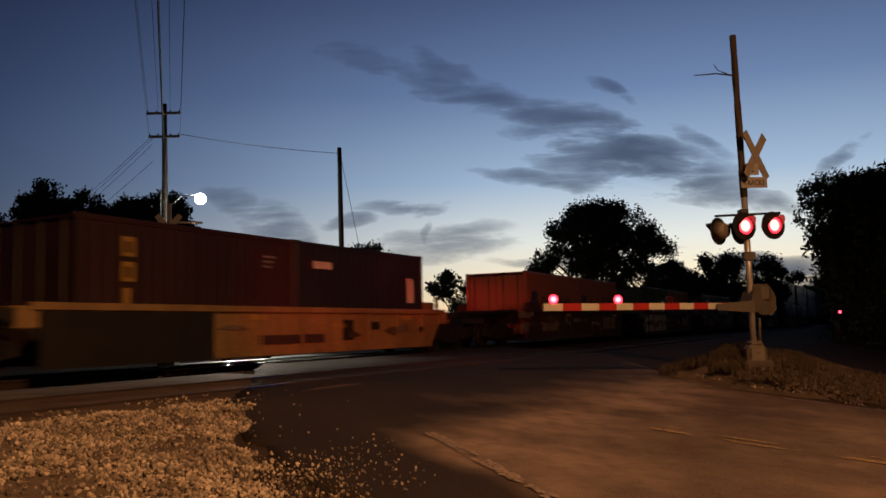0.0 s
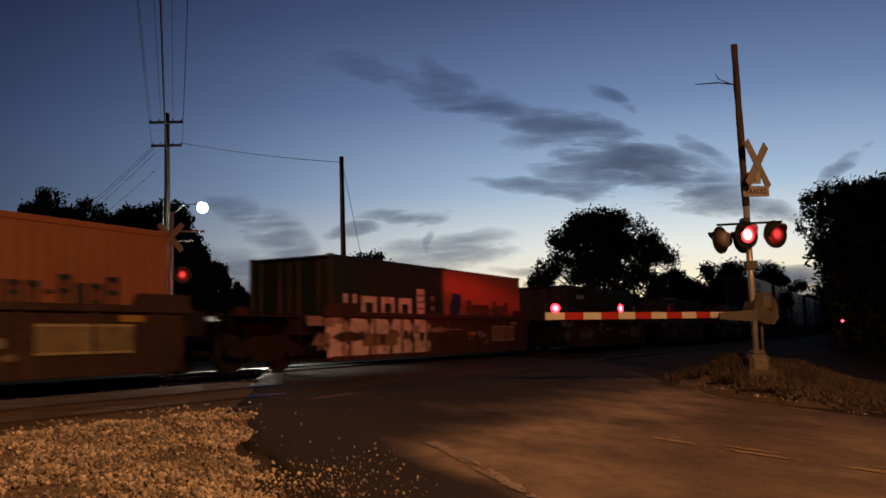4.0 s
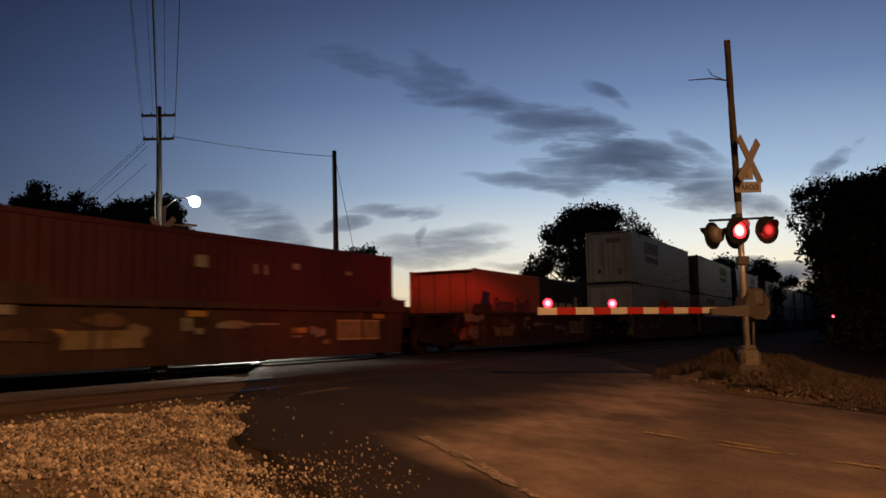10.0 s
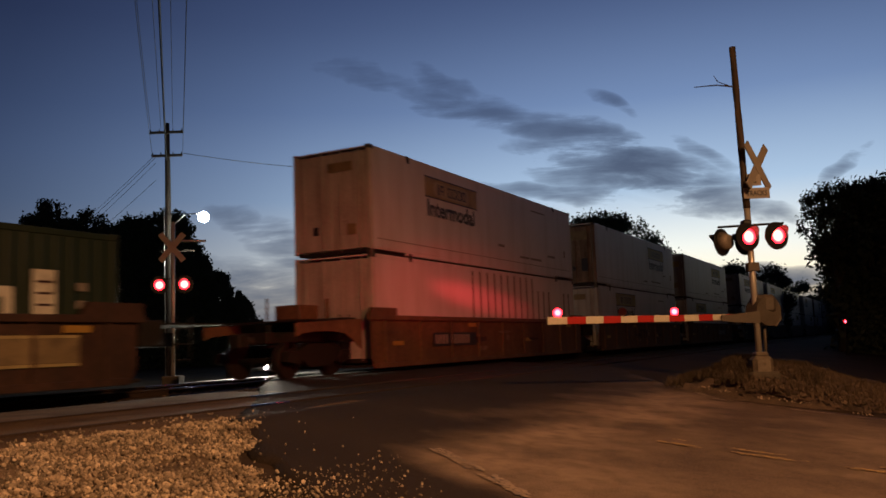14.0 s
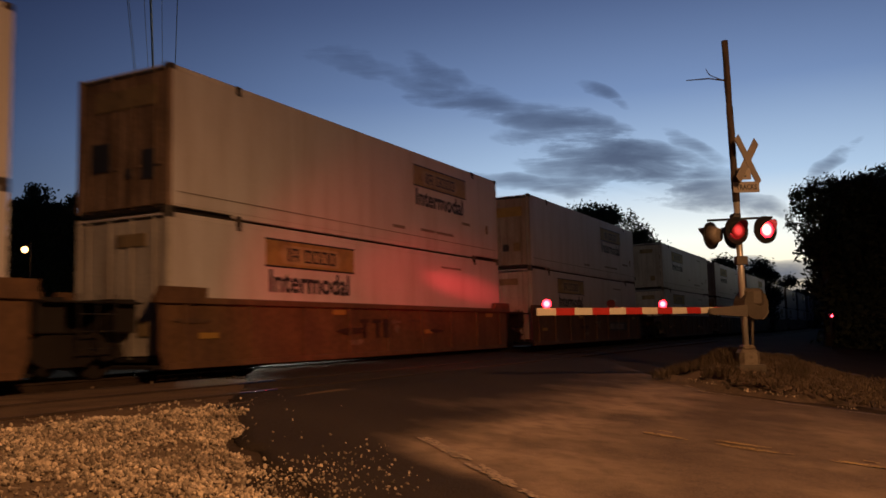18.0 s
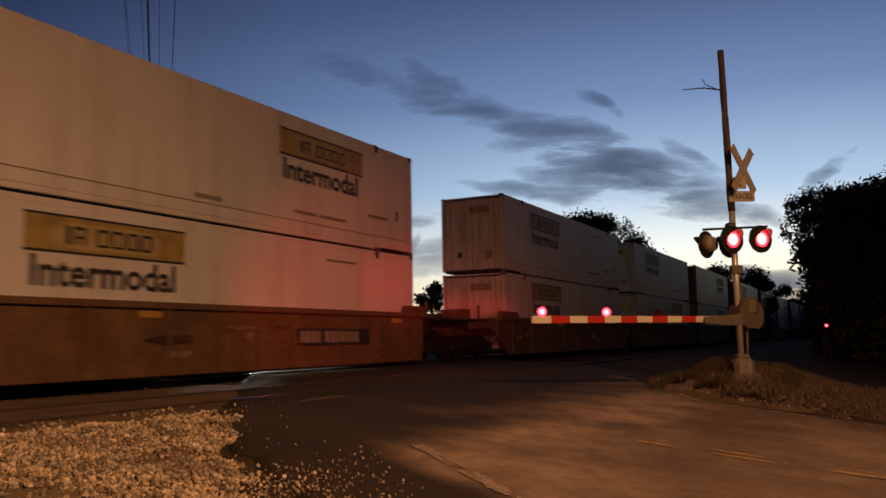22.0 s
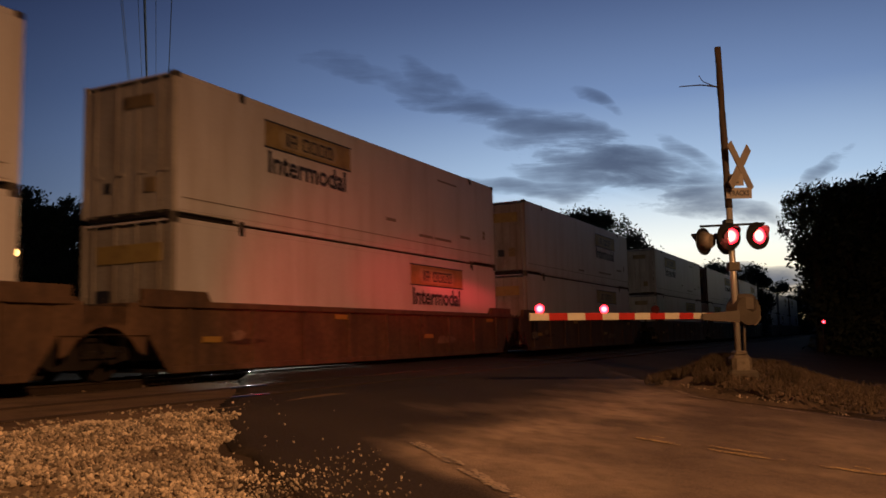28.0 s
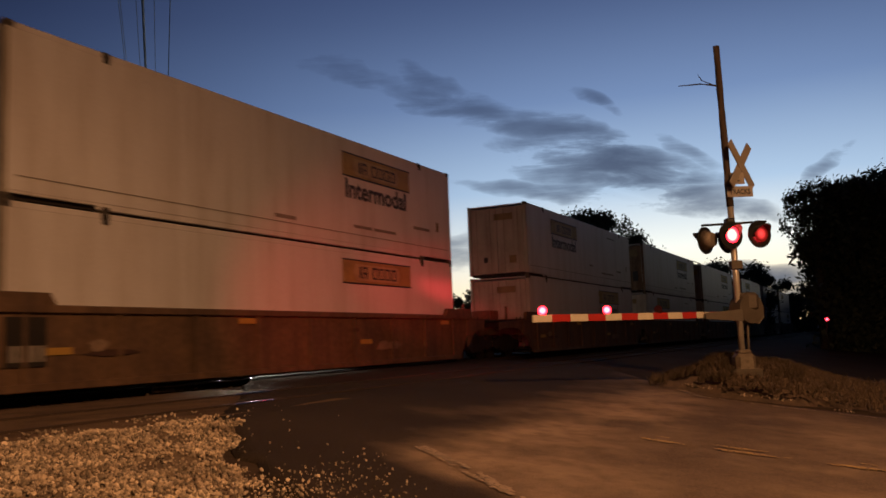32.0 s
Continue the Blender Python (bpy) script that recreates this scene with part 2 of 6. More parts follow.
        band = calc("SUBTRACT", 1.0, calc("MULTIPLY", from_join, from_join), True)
        lamplit_dust = calc("MULTIPLY", calc("MULTIPLY", band, calc("MULTIPLY", calc("SUBTRACT", tex(0.9, 7, src), 0.38), 3.6, True)), 0.92)
        col = mix(lamplit_dust, col, (0.42, 0.305, 0.22))
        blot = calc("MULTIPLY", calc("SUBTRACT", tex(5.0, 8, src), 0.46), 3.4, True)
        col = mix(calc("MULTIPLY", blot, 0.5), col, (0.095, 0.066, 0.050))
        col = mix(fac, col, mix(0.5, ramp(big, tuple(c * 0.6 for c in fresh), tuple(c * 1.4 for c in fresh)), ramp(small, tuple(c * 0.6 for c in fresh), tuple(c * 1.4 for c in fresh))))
    nt.links.new(col, bsdf.inputs["Base Color"])
    bsdf.inputs["Metallic"].default_value = metal
    bsdf.inputs["Specular IOR Level"].default_value = spec
    rr = nt.nodes.new("ShaderNodeMapRange")
    rr.inputs[3].default_value, rr.inputs[4].default_value = max(0.03, rough - min(0.12, 0.4 * rough)), min(1.0, rough + min(0.12, 0.4 * rough))
    nt.links.new(big, rr.inputs[0])
    nt.links.new(rr.outputs[0], bsdf.inputs["Roughness"])
    if coat:
        bsdf.inputs["Coat Weight"].default_value = coat
    if bump:
        bp = nt.nodes.new("ShaderNodeBump")
        bp.inputs["Strength"].default_value, bp.inputs["Distance"].default_value = bump, 0.02
        nt.links.new(small, bp.inputs["Height"])
        nt.links.new(bp.outputs[0], bsdf.inputs["Normal"])
    return m


def glowing(name, colour, strength, base=(0.2, 0.02, 0.02), core=None, radius=0.1):
    """A lit lens; with a core it is hottest in its middle."""
    m = bpy.data.materials.new(name)
    m.use_nodes = True
    nt = m.node_tree
    b = nt.nodes["Principled BSDF"]
    b.inputs["Base Color"].default_value = (*base, 1)
    b.inputs["Emission Color"].default_value = (*colour, 1)
    b.inputs["Emission Strength"].default_value = strength
    b.inputs["Roughness"].default_value = 0.3
    if core:
        tc = nt.nodes.new("ShaderNodeTexCoord")
        flat = nt.nodes.new("ShaderNodeVectorMath")
        flat.operation = "MULTIPLY"
        flat.inputs[1].default_value = (1 / radius, 0, 1 / radius)
        far_out = nt.nodes.new("ShaderNodeVectorMath")
        far_out.operation = "LENGTH"
        r = nt.nodes.new("ShaderNodeValToRGB")
        r.color_ramp.elements[0].position, r.color_ramp.elements[1].position = 0.12, 0.80
        r.color_ramp.elements[0].color, r.color_ramp.elements[1].color = (*core, 1), (*colour, 1)
        nt.links.new(tc.outputs["Object"], flat.inputs[0])
        nt.links.new(flat.outputs[0], far_out.inputs[0])
        nt.links.new(far_out.outputs["Value"], r.inputs[0])
        nt.links.new(r.outputs[0], b.inputs["Emission Color"])
    return m


M = {}
M["white"] = material("white_container_paint", (0.67, 0.635, 0.645), 0.42, 0, 0.09, 0.7, 24, 0.06, dirt=(0.33, 0.26, 0.20), streaks=0.34)
M["white_end"] = material("stained_white_door_paint", (0.47, 0.43, 0.39), 0.6, 0, 0.25, 1.1, 22, 0.1, dirt=(0.17, 0.115, 0.075), streaks=0.45)
M["rust_end"] = material("rusty_door_paint", (0.24, 0.16, 0.11), 0.7, 0, 0.5, 1.3, 18, 0.2, dirt=(0.055, 0.032, 0.020), streaks=0.85)
M["dull_end"] = material("dull_grey_door_paint", (0.35, 0.315, 0.275), 0.65, 0, 0.3, 1.2, 20, 0.12, dirt=(0.15, 0.10, 0.06), streaks=0.6)
M["orange"] = material("orange_container_paint", (0.34, 0.115, 0.056), 0.5, 0, 0.18, 0.8, 24, 0.06, dirt=(0.27, 0.12, 0.06), streaks=0.45)
M["green"] = material("dark_green_container_paint", (0.015, 0.027, 0.015), 0.5, 0, 0.25, 0.8, 24, 0.06, dirt=(0.022, 0.026, 0.017), streaks=0.5)
M["maroon"] = material("maroon_container_paint", (0.040, 0.013, 0.014), 0.5, 0, 0.3, 0.8, 24, 0.06, dirt=(0.035, 0.02, 0.017), streaks=0.4)
M["red"] = material("rust_red_container_paint", (0.060, 0.013, 0.013), 0.5, 0, 0.3, 0.8, 24, 0.06, dirt=(0.06, 0.022, 0.017), streaks=0.4)
M["navy"] = material("navy_container_paint", (0.018, 0.016, 0.024), 0.5, 0, 0.2, 0.8, 30, 0.06, dirt=(0.03, 0.025, 0.02), streaks=0.4)
M["grey"] = material("dark_grey_container_paint", (0.045, 0.025, 0.024), 0.5, 0, 0.3, 0.8, 24, 0.06, dirt=(0.035, 0.02, 0.017), streaks=0.4)
M["car_brown"] = material("brown_wagon_paint", (0.058, 0.026, 0.018), 0.66, 0, 0.55, 1.3, 9, 0.14, dirt=(0.028, 0.017, 0.013), streaks=0.75)
M["car_olive"] = material("dull_brown_wagon_paint", (0.125, 0.070, 0.039), 0.66, 0, 0.5, 1.3, 9, 0.14, dirt=(0.050, 0.029, 0.020), streaks=0.75)
M["car_tan"] = material("ochre_wagon_paint", (0.140, 0.074, 0.036), 0.66, 0, 0.5, 1.3, 9, 0.14, dirt=(0.095, 0.047, 0.027), streaks=0.75)
M["car_yellow"] = material("yellow_wagon_paint", (0.31, 0.180, 0.068), 0.62, 0, 0.42, 0.9, 14, 0.1, dirt=(0.16, 0.09, 0.04), streaks=0.6)
M["steel_dark"] = material("dark_grimy_steel", (0.024, 0.018, 0.015), 0.7, 0.3, 0.4, 3, 40, 0.3)
M["wheel"] = material("worn_wheel_steel", (0.025, 0.018, 0.014), 0.6, 0.3, 0.35, 4, 40, 0.2)
M["rail"] = material("rail_head_steel", (0.62, 0.58, 0.52), 0.06, 1.0, 0.3, 2, 40, 0)
M["rail_dull"] = material("rusty_dull_rail", (0.05, 0.034, 0.025), 0.75, 0.2, 0.3, 2, 40, 0.2, spec=0.1)
M["dirt"] = material("trodden_brown_dirt", (0.13, 0.088, 0.056), 0.95, 0, 0.35, 0.8, 30, 0.6, dirt=(0.055, 0.038, 0.026), spec=0.08)
M["tie"] = material("creosoted_tie_wood", (0.055, 0.040, 0.030), 0.85, 0, 0.4, 5, 60, 0.5, random_tint=0.6)
M["ballast"] = material("ballast_stone", (0.39, 0.31, 0.225), 0.85, 0, 0.55, 1.3, 25, 0.4, dirt=(0.10, 0.065, 0.042), island=True)
M["fines"] = material("crushed_stone_fines", (0.18, 0.132, 0.090), 0.95, 0, 0.5, 1.4, 60, 0.9, dirt=(0.08, 0.06, 0.045), spec=0.1)
M["clod"] = material("dark_clods", (0.10, 0.070, 0.048), 0.95, 0, 0.4, 2.0, 25, 0.5, island=True)
M["soil"] = material("dark_cinder_soil", (0.050, 0.036, 0.026), 0.98, 0, 0.45, 0.35, 18, 0.8, dirt=(0.075, 0.053, 0.036), spec=0.05)
M["mound_soil"] = material("dry_mound_soil", (0.135, 0.092, 0.063), 0.98, 0, 0.5, 1.2, 22, 0.9, dirt=(0.035, 0.025, 0.017))
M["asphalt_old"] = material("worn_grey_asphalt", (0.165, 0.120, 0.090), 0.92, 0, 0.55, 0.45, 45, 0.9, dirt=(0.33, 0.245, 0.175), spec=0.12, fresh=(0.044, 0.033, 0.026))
M["line_white"] = material("worn_white_road_paint", (0.37, 0.275, 0.19), 0.8, 0, 0.25, 6, 60, 0.2, dirt=(0.16, 0.12, 0.09))
M["line_yellow"] = material("worn_yellow_road_paint", (0.46, 0.31, 0.11), 0.8, 0, 0.25, 6, 60, 0.2, dirt=(0.14, 0.10, 0.07))
M["galv"] = material("galvanised_mast_steel", (0.55, 0.51, 0.46), 0.36, 0.45, 0.15, 3, 40, 0.08)
M["alu_board"] = material("weathered_white_sign_board", (0.33, 0.29, 0.25), 0.6, 0, 0.12, 5, 40, 0.05)
M["black"] = material("black_signal_enamel", (0.015, 0.014, 0.014), 0.45, 0, 0.3, 4, 40, 0.05)
M["lamp_back"] = material("weathered_lamp_shell", (0.24, 0.20, 0.165), 0.6, 0.2, 0.3, 5, 40, 0.1)
M["lamp_hood"] = material("faded_black_hood", (0.045, 0.040, 0.037), 0.6, 0, 0.3, 4, 40, 0.05)
M["mech"] = material("dull_aluminium_casting", (0.105, 0.086, 0.068), 0.6, 0.25, 0.25, 5, 40, 0.15)
M["galv_dull"] = material("dull_cast_base", (0.20, 0.165, 0.125), 0.65, 0.25, 0.35, 6, 40, 0.2, dirt=(0.09, 0.065, 0.045))
M["concrete"] = material("stained_concrete", (0.095, 0.078, 0.06), 0.9, 0, 0.25, 4, 40, 0.3, dirt=(0.14, 0.11, 0.08))
M["gate_white"] = material("gate_arm_white", (0.70, 0.64, 0.52), 0.5, 0, 0.06, 6, 40, 0.03)
M["gate_red"] = material("gate_arm_red", (0.48, 0.035, 0.03), 0.45, 0, 0.1, 6, 40, 0.03)
M["pole_wood"] = material("weathered_pole_wood", (0.085, 0.060, 0.045), 0.85, 0, 0.4, 2, 30, 0.5, dirt=(0.03, 0.022, 0.018), streaks=0.7)
M["wire"] = material("dark_cable_sheath", (0.02, 0.02, 0.02), 0.6, 0, 0.2, 5, 40, 0)
M["bark"] = material("dark_bark", (0.05, 0.038, 0.028), 0.9, 0, 0.4, 4, 30, 0.6)
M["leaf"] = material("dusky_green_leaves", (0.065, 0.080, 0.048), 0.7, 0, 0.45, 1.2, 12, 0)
# paler leaf colour with distance haze mixed in; the undergrowth belt shares it
M["leaf_far"] = material("haze_tinted_leaves", (0.075, 0.090, 0.065), 0.7, 0, 0.45, 1.2, 12, 0)
M["grass"] = material("dry_verge_grass", (0.115, 0.080, 0.052), 0.85, 0, 0.45, 2, 12, 0)
M["weed"] = material("dark_withered_weeds", (0.085, 0.060, 0.038), 0.85, 0, 0.45, 2, 12, 0)
M["sign_yellow"] = material("faded_yellow_panel", (0.36, 0.26, 0.085), 0.5, 0, 0.2, 2, 30, 0.04, dirt=(0.20, 0.13, 0.05))
M["sign_pale"] = material("pale_tan_plate", (0.42, 0.33, 0.16), 0.5, 0, 0.2, 2, 30, 0.04, dirt=(0.25, 0.18, 0.09))
M["sign_brown"] = material("weathered_brown_sign", (0.24, 0.175, 0.095), 0.6, 0, 0.35, 2, 30, 0.04, dirt=(0.11, 0.075, 0.045))
# grey for the painted groove shade of the ribbed box and a wagon number
M["post_grey"] = material("groove_shade_and_number_grey", (0.21, 0.185, 0.155), 0.6, 0, 0.25, 2, 30, 0.05)
M["ink"] = material("dark_lettering", (0.028, 0.030, 0.040), 0.5, 0, 0.2, 4, 30, 0)
M["ink_white"] = material("white_lettering", (0.66, 0.62, 0.54), 0.5, 0, 0.12, 3, 30, 0, dirt=(0.3, 0.25, 0.2))
M["ink_blue"] = material("blue_logo_paint", (0.02, 0.03, 0.10), 0.5, 0, 0.2, 4, 30, 0)
M["stencil_grey"] = material("faded_grey_stencil", (0.25, 0.215, 0.185), 0.6, 0, 0.3, 6, 40, 0)
M["reflector"] = material("yellow_reflector", (0.42, 0.24, 0.055), 0.4, 0, 0.1, 4, 30, 0)
M["glow_red"] = glowing("lit_red_lens", (0.50, 0.006, 0.012), 15.0, core=(1.0, 0.22, 0.15), radius=0.15)
M["glow_led"] = glowing("lit_gate_lamp", (0.45, 0.006, 0.012), 18.0, core=(1.0, 0.07, 0.10), radius=0.072)
M["glow_far"] = glowing("distant_red_light", (1.0, 0.03, 0.05), 14.0)
M["glow_white"] = glowing("lit_street_lamp", (0.92, 1.0, 0.94), 60.0, (0.8, 0.8, 0.8))
M["glow_head"] = glowing("lit_headlight", (1.0, 0.93, 0.78), 250.0, (0.8, 0.8, 0.8))
M["glow_fog"] = glowing("lit_glint_lamp", (1.0, 0.93, 0.78), 150.0, (0.8, 0.8, 0.8))
M["glow_warm"] = glowing("lit_yard_lamp", (1.0, 0.50, 0.16), 5.0, (0.8, 0.7, 0.5))
M["dark_red"] = material("unlit_red_lens", (0.030, 0.003, 0.003), 0.2, 0, 0.2, 5, 30, 0)
M["dim_red"] = glowing("fading_red_lens", (0.05, 0.001, 0.001), 1.6, core=(0.85, 0.05, 0.045), radius=0.15)


# ---- mesh helpers ----
def mesh_of(name, bm, mats):
    me = bpy.data.meshes.new(name)
    bm.to_mesh(me)
    bm.free()
    for m in mats if isinstance(mats, (list, tuple)) else [mats]:
        me.materials.append(M[m])
    return me


def part(name, bm, mats, parent, label=""):
    ob = new(name, mesh_of(name, bm, mats))
    if parent:
        ob.parent = parent
    if label:
        tagged(ob, label)
    return ob


def thing(name, m, label, category, group="", kind=""):
    ob = new(name)
    ob.empty_display_size = 0.2
    ob.matrix_world = m
    return tagged(ob, label, category, group, kind)


def box(bm, x0, x1, y0, y1, z0, z1, bev=0.0, m=None, mi=0):
    mat = Matrix.Translation(((x0 + x1) / 2, (y0 + y1) / 2, (z0 + z1) / 2)) @ Matrix.Diagonal((abs(x1 - x0), abs(y1 - y0), abs(z1 - z0), 1))
    if m:
        mat = m @ mat
    r = bmesh.ops.create_cube(bm, size=1.0, matrix=mat)
    faces = {f for v in r["verts"] for f in v.link_faces}
    for f in faces:
        f.material_index = mi
    if bev:
        edges = {e for v in r["verts"] for e in v.link_edges}
        rb = bmesh.ops.bevel(bm, geom=list(edges), offset=bev, segments=1, affect="EDGES")
        for f in rb["faces"]:
            f.material_index = mi
    return r


def tube(bm, a, b, r0, r1=None, n=12, mi=0):
    a, b = Vector(a), Vector(b)
    r1 = r0 if r1 is None else r1
    m = Matrix.Translation((a + b) / 2) @ (b - a).to_track_quat("Z", "Y").to_matrix().to_4x4()
    r = bmesh.ops.create_cone(bm, cap_ends=True, segments=n, radius1=r0, radius2=r1, depth=(b - a).length, matrix=m)
    for f in {f for v in r["verts"] for f in v.link_faces}:
        f.material_index = mi
        f.smooth = len(f.verts) == 4
    return r


def limb(bm, pts, radii, n=10):
    """One round, tapering limb along a line of points."""
    rings = []
    for i, (c, r) in enumerate(zip(pts, radii)):
        c = Vector(c)
        a, b = Vector(pts[max(i - 1, 0)]), Vector(pts[min(i + 1, len(pts) - 1)])
        q = (b - a).to_track_quat("Z", "Y")
        rings.append([bm.verts.new(c + q @ Vector((r * math.cos(6.2832 * k / n), r * math.sin(6.2832 * k / n), 0))) for k in range(n)])
    for u, v in zip(rings, rings[1:]):
        for k in range(n):
            bm.faces.new((u[k], u[(k + 1) % n], v[(k + 1) % n], v[k])).smooth = True
    bm.faces.new(rings[0][::-1]), bm.faces.new(rings[-1])


def prism(bm, outline, y0, y1, mi=0):
    """An outline in x and z, drawn out from y0 to y1."""
    lo = [bm.verts.new((x, y0, z)) for x, z in outline]
    hi = [bm.verts.new((x, y1, z)) for x, z in outline]
    n = len(outline)
    fs = [bm.faces.new(lo), bm.faces.new(hi[::-1])]
    fs += [bm.faces.new((lo[i], hi[i], hi[(i + 1) % n], lo[(i + 1) % n])) for i in range(n)]
    for f in fs:
        f.material_index = mi
    bmesh.ops.recalc_face_normals(bm, faces=fs)
    return fs


# ---- ground ----
def make_ground():
    bm = bmesh.new()
    ss = [-900, -400, -200, -100, -60, -40, -30] + [-24 + 2 * i for i in range(45)] + [75, 90, 120, 180, 300, 600, 1200]
    ps = [-900, -400, -150, -80, -50, -35, -25, -20, -17, -15, -14, -13, -12.2, -11, -10, -9, -8, -7, -6.3, -5.6, -5, -4.4, -3.6, -2.9, -2.3, -1, 1, 3, 5, 7, 9, 11, 13, 16, 20, 30, 50, 90, 200, 500, 1200]
    grid = []
    for s in ss:
        row = []
        for p in ps:
            z = base_height(s, p)
            if -2 < s < 21 and -14 < p < -5.5:
                z = road_height(s, p) - 0.02
            if -30 < s < 70 and (p < -7.0 or p > 5) and not 1 < s < 17:
                z += 0.05 * (noise.noise(Vector((s * 0.4, p * 0.6, 3))))
            row.append(bm.verts.new(spot(s, p, z)))
        grid.append(row)
    for i in range(len(ss) - 1):
        for j in range(len(ps) - 1):
            bm.faces.new((grid[i][j], grid[i + 1][j], grid[i + 1][j + 1], grid[i][j + 1])).smooth = True
    tagged(part("ground", bm, "soil", None), "dark cinder and dirt ground beside the railway", "ground", kind="structure")


def strip(name, left, right, mat, lift, label, category, cross=10, crown=0.0):
    """A sheet between two edge lines given as (s, p), laid over the ground."""
    def along_line(line, u):
        f = u * (len(line) - 1)
        i = min(int(f), len(line) - 2)
        a, b = line[i], line[i + 1]
        k = f - i
        return a[0] + (b[0] - a[0]) * k, a[1] + (b[1] - a[1]) * k
    bm = bmesh.new()
    rows = []
    n = 20 * (len(left) - 1)
    for i in range(n + 1):
        a, b = along_line(left, i / n), along_line(right, i / n)
        row = []
        for j in range(cross + 1):
            k = j / cross
            s, p = a[0] + (b[0] - a[0]) * k, a[1] + (b[1] - a[1]) * k
            if j in (0, cross):
                s += 0.14 * noise.noise(Vector((s * 1.7, p * 1.7, 5))) + 0.07 * noise.noise(Vector((s * 6, p * 6, 5)))
            if i in (0, n):
                p += 0.30 * noise.noise(Vector((s * 0.9, 3.3, 5))) + 0.16 * noise.noise(Vector((s * 3.1, 1.3, 5))) + 0.08 * noise.noise(Vector((s * 9, 1.3, 5)))
            row.append(bm.verts.new(spot(s, p, road_height(s, p) + lift)))
        rows.append(row)
    for i in range(n):
        for j in range(cross):
            bm.faces.new((rows[i][j], rows[i][j + 1], rows[i + 1][j + 1], rows[i + 1][j])).smooth = True
    bmesh.ops.recalc_face_normals(bm, faces=bm.faces[:])
    ext = bmesh.ops.extrude_face_region(bm, geom=bm.faces[:])
    for v in ext["geom"]:
        if isinstance(v, bmesh.types.BMVert):
            v.co.z -= 0.25
    bmesh.ops.recalc_face_normals(bm, faces=bm.faces[:])
    return tagged(part(name, bm, mat, None), label, category, kind="structure")


def road_height(s, p):
    """The asphalt lies flush with the rail heads on the crossing."""
    if p > -6.3:
        return -0.022 if p < 4 else -0.022 - min(0.5, 0.08 * (p - 4))
    return max(-0.72, -0.06 - 0.66 * (-6.3 - p) / 5.9) + 0.038 * max(0.0, min(1.0, (p + 9.0) / 2.7))


make_ground()
bm = bmesh.new()
grid = [[bm.verts.new(spot(-40 + 0.5 * i, -6.5 + 0.4 * j, (-0.024 if 0 < j < 13 else -0.24) + 0.008 * noise.noise(Vector((i * 0.4, j * 0.7, 2))))) for j in range(14)] for i in range(104)]
for i in range(103):
    for j in range(13):
        bm.faces.new((grid[i][j], grid[i + 1][j], grid[i + 1][j + 1], grid[i][j + 1])).smooth = True
tagged(part("dirt_apron", bm, "dirt", None), "trodden brown dirt packed round the siding rails", "ground", kind="structure")
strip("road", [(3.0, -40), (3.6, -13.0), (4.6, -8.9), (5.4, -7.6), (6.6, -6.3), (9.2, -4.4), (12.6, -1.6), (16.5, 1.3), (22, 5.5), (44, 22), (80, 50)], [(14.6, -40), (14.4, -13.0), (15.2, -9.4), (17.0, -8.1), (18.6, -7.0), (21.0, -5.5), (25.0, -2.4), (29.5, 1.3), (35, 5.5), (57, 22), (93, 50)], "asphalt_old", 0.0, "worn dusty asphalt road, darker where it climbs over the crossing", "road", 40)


def road_mark(name, pts, width, mat, label, breaks=0.0):
    """A worn painted line: ragged flakes, with gaps where the paint is gone."""
    bm = bmesh.new()
    rnd = random.Random(len(pts) * 7 + int(width * 1000))
    for (s0, p0), (s1, p1) in zip(pts, pts[1:]):
        L = math.hypot(s1 - s0, p1 - p0)
        n = max(2, int(L / 0.035))
        ds, dp = (s1 - s0) / L, (p1 - p0) / L
        for i in range(n):
            for lane in (-0.33, 0.0, 0.33):
                k0 = (i + rnd.uniform(-0.3, 0.3)) / n
                s, p = s0 + (s1 - s0) * k0, p0 + (p1 - p0) * k0
                worn = 0.5 + 0.6 * noise.noise(Vector((s * 1.6, p * 1.6, 2))) + 0.35 * noise.noise(Vector((s * 7, p * 7, lane * 3)))
                if worn < breaks:
                    continue
                w0 = width * 0.36 * rnd.uniform(0.6, 1.3)
                off = lane * width + rnd.uniform(-0.12, 0.12) * width
                h = 0.5 * 0.035 * rnd.uniform(0.8, 1.5)
                q = []
                for u, w in ((-h, -w0 / 2), (h, -w0 * rnd.uniform(0.2, 0.6)), (h * rnd.uniform(0.6, 1.2), w0 / 2), (-h, w0 * rnd.uniform(0.2, 0.6))):
                    ss = s + ds * u - dp * (w + off)
                    pp = p + dp * u + ds * (w + off)
                    q.append(bm.verts.new(spot(ss, pp, road_height(ss, pp) + 0.011 + rnd.uniform(0, 0.002))))
                bm.faces.new(q)
    bmesh.ops.recalc_face_normals(bm, faces=bm.faces[:])
    for f in bm.faces:
        if f.normal.z < 0:
            f.normal_flip()
    tagged(part(name, bm, mat, None), label, "road marking", kind="structure")


road_mark("edge_line", [(4.6, -11.4), (5.64, -9.94), (6.17, -9.36), (6.56, -8.9), (6.95, -8.42)], 0.13, "line_white", "crumbling white edge line of the road", 0.46)
road_mark("centre_line", [(9.3, -9.4), (9.15, -10.8), (9.2, -12.6), (9.3, -18)], 0.10, "line_yellow", "worn yellow centre line", 0.45)
road_mark("centre_line", [(9.55, -9.6), (9.4, -10.8), (9.45, -12.6), (9.55, -18)], 0.10, "line_yellow", "worn yellow centre line", 0.6)
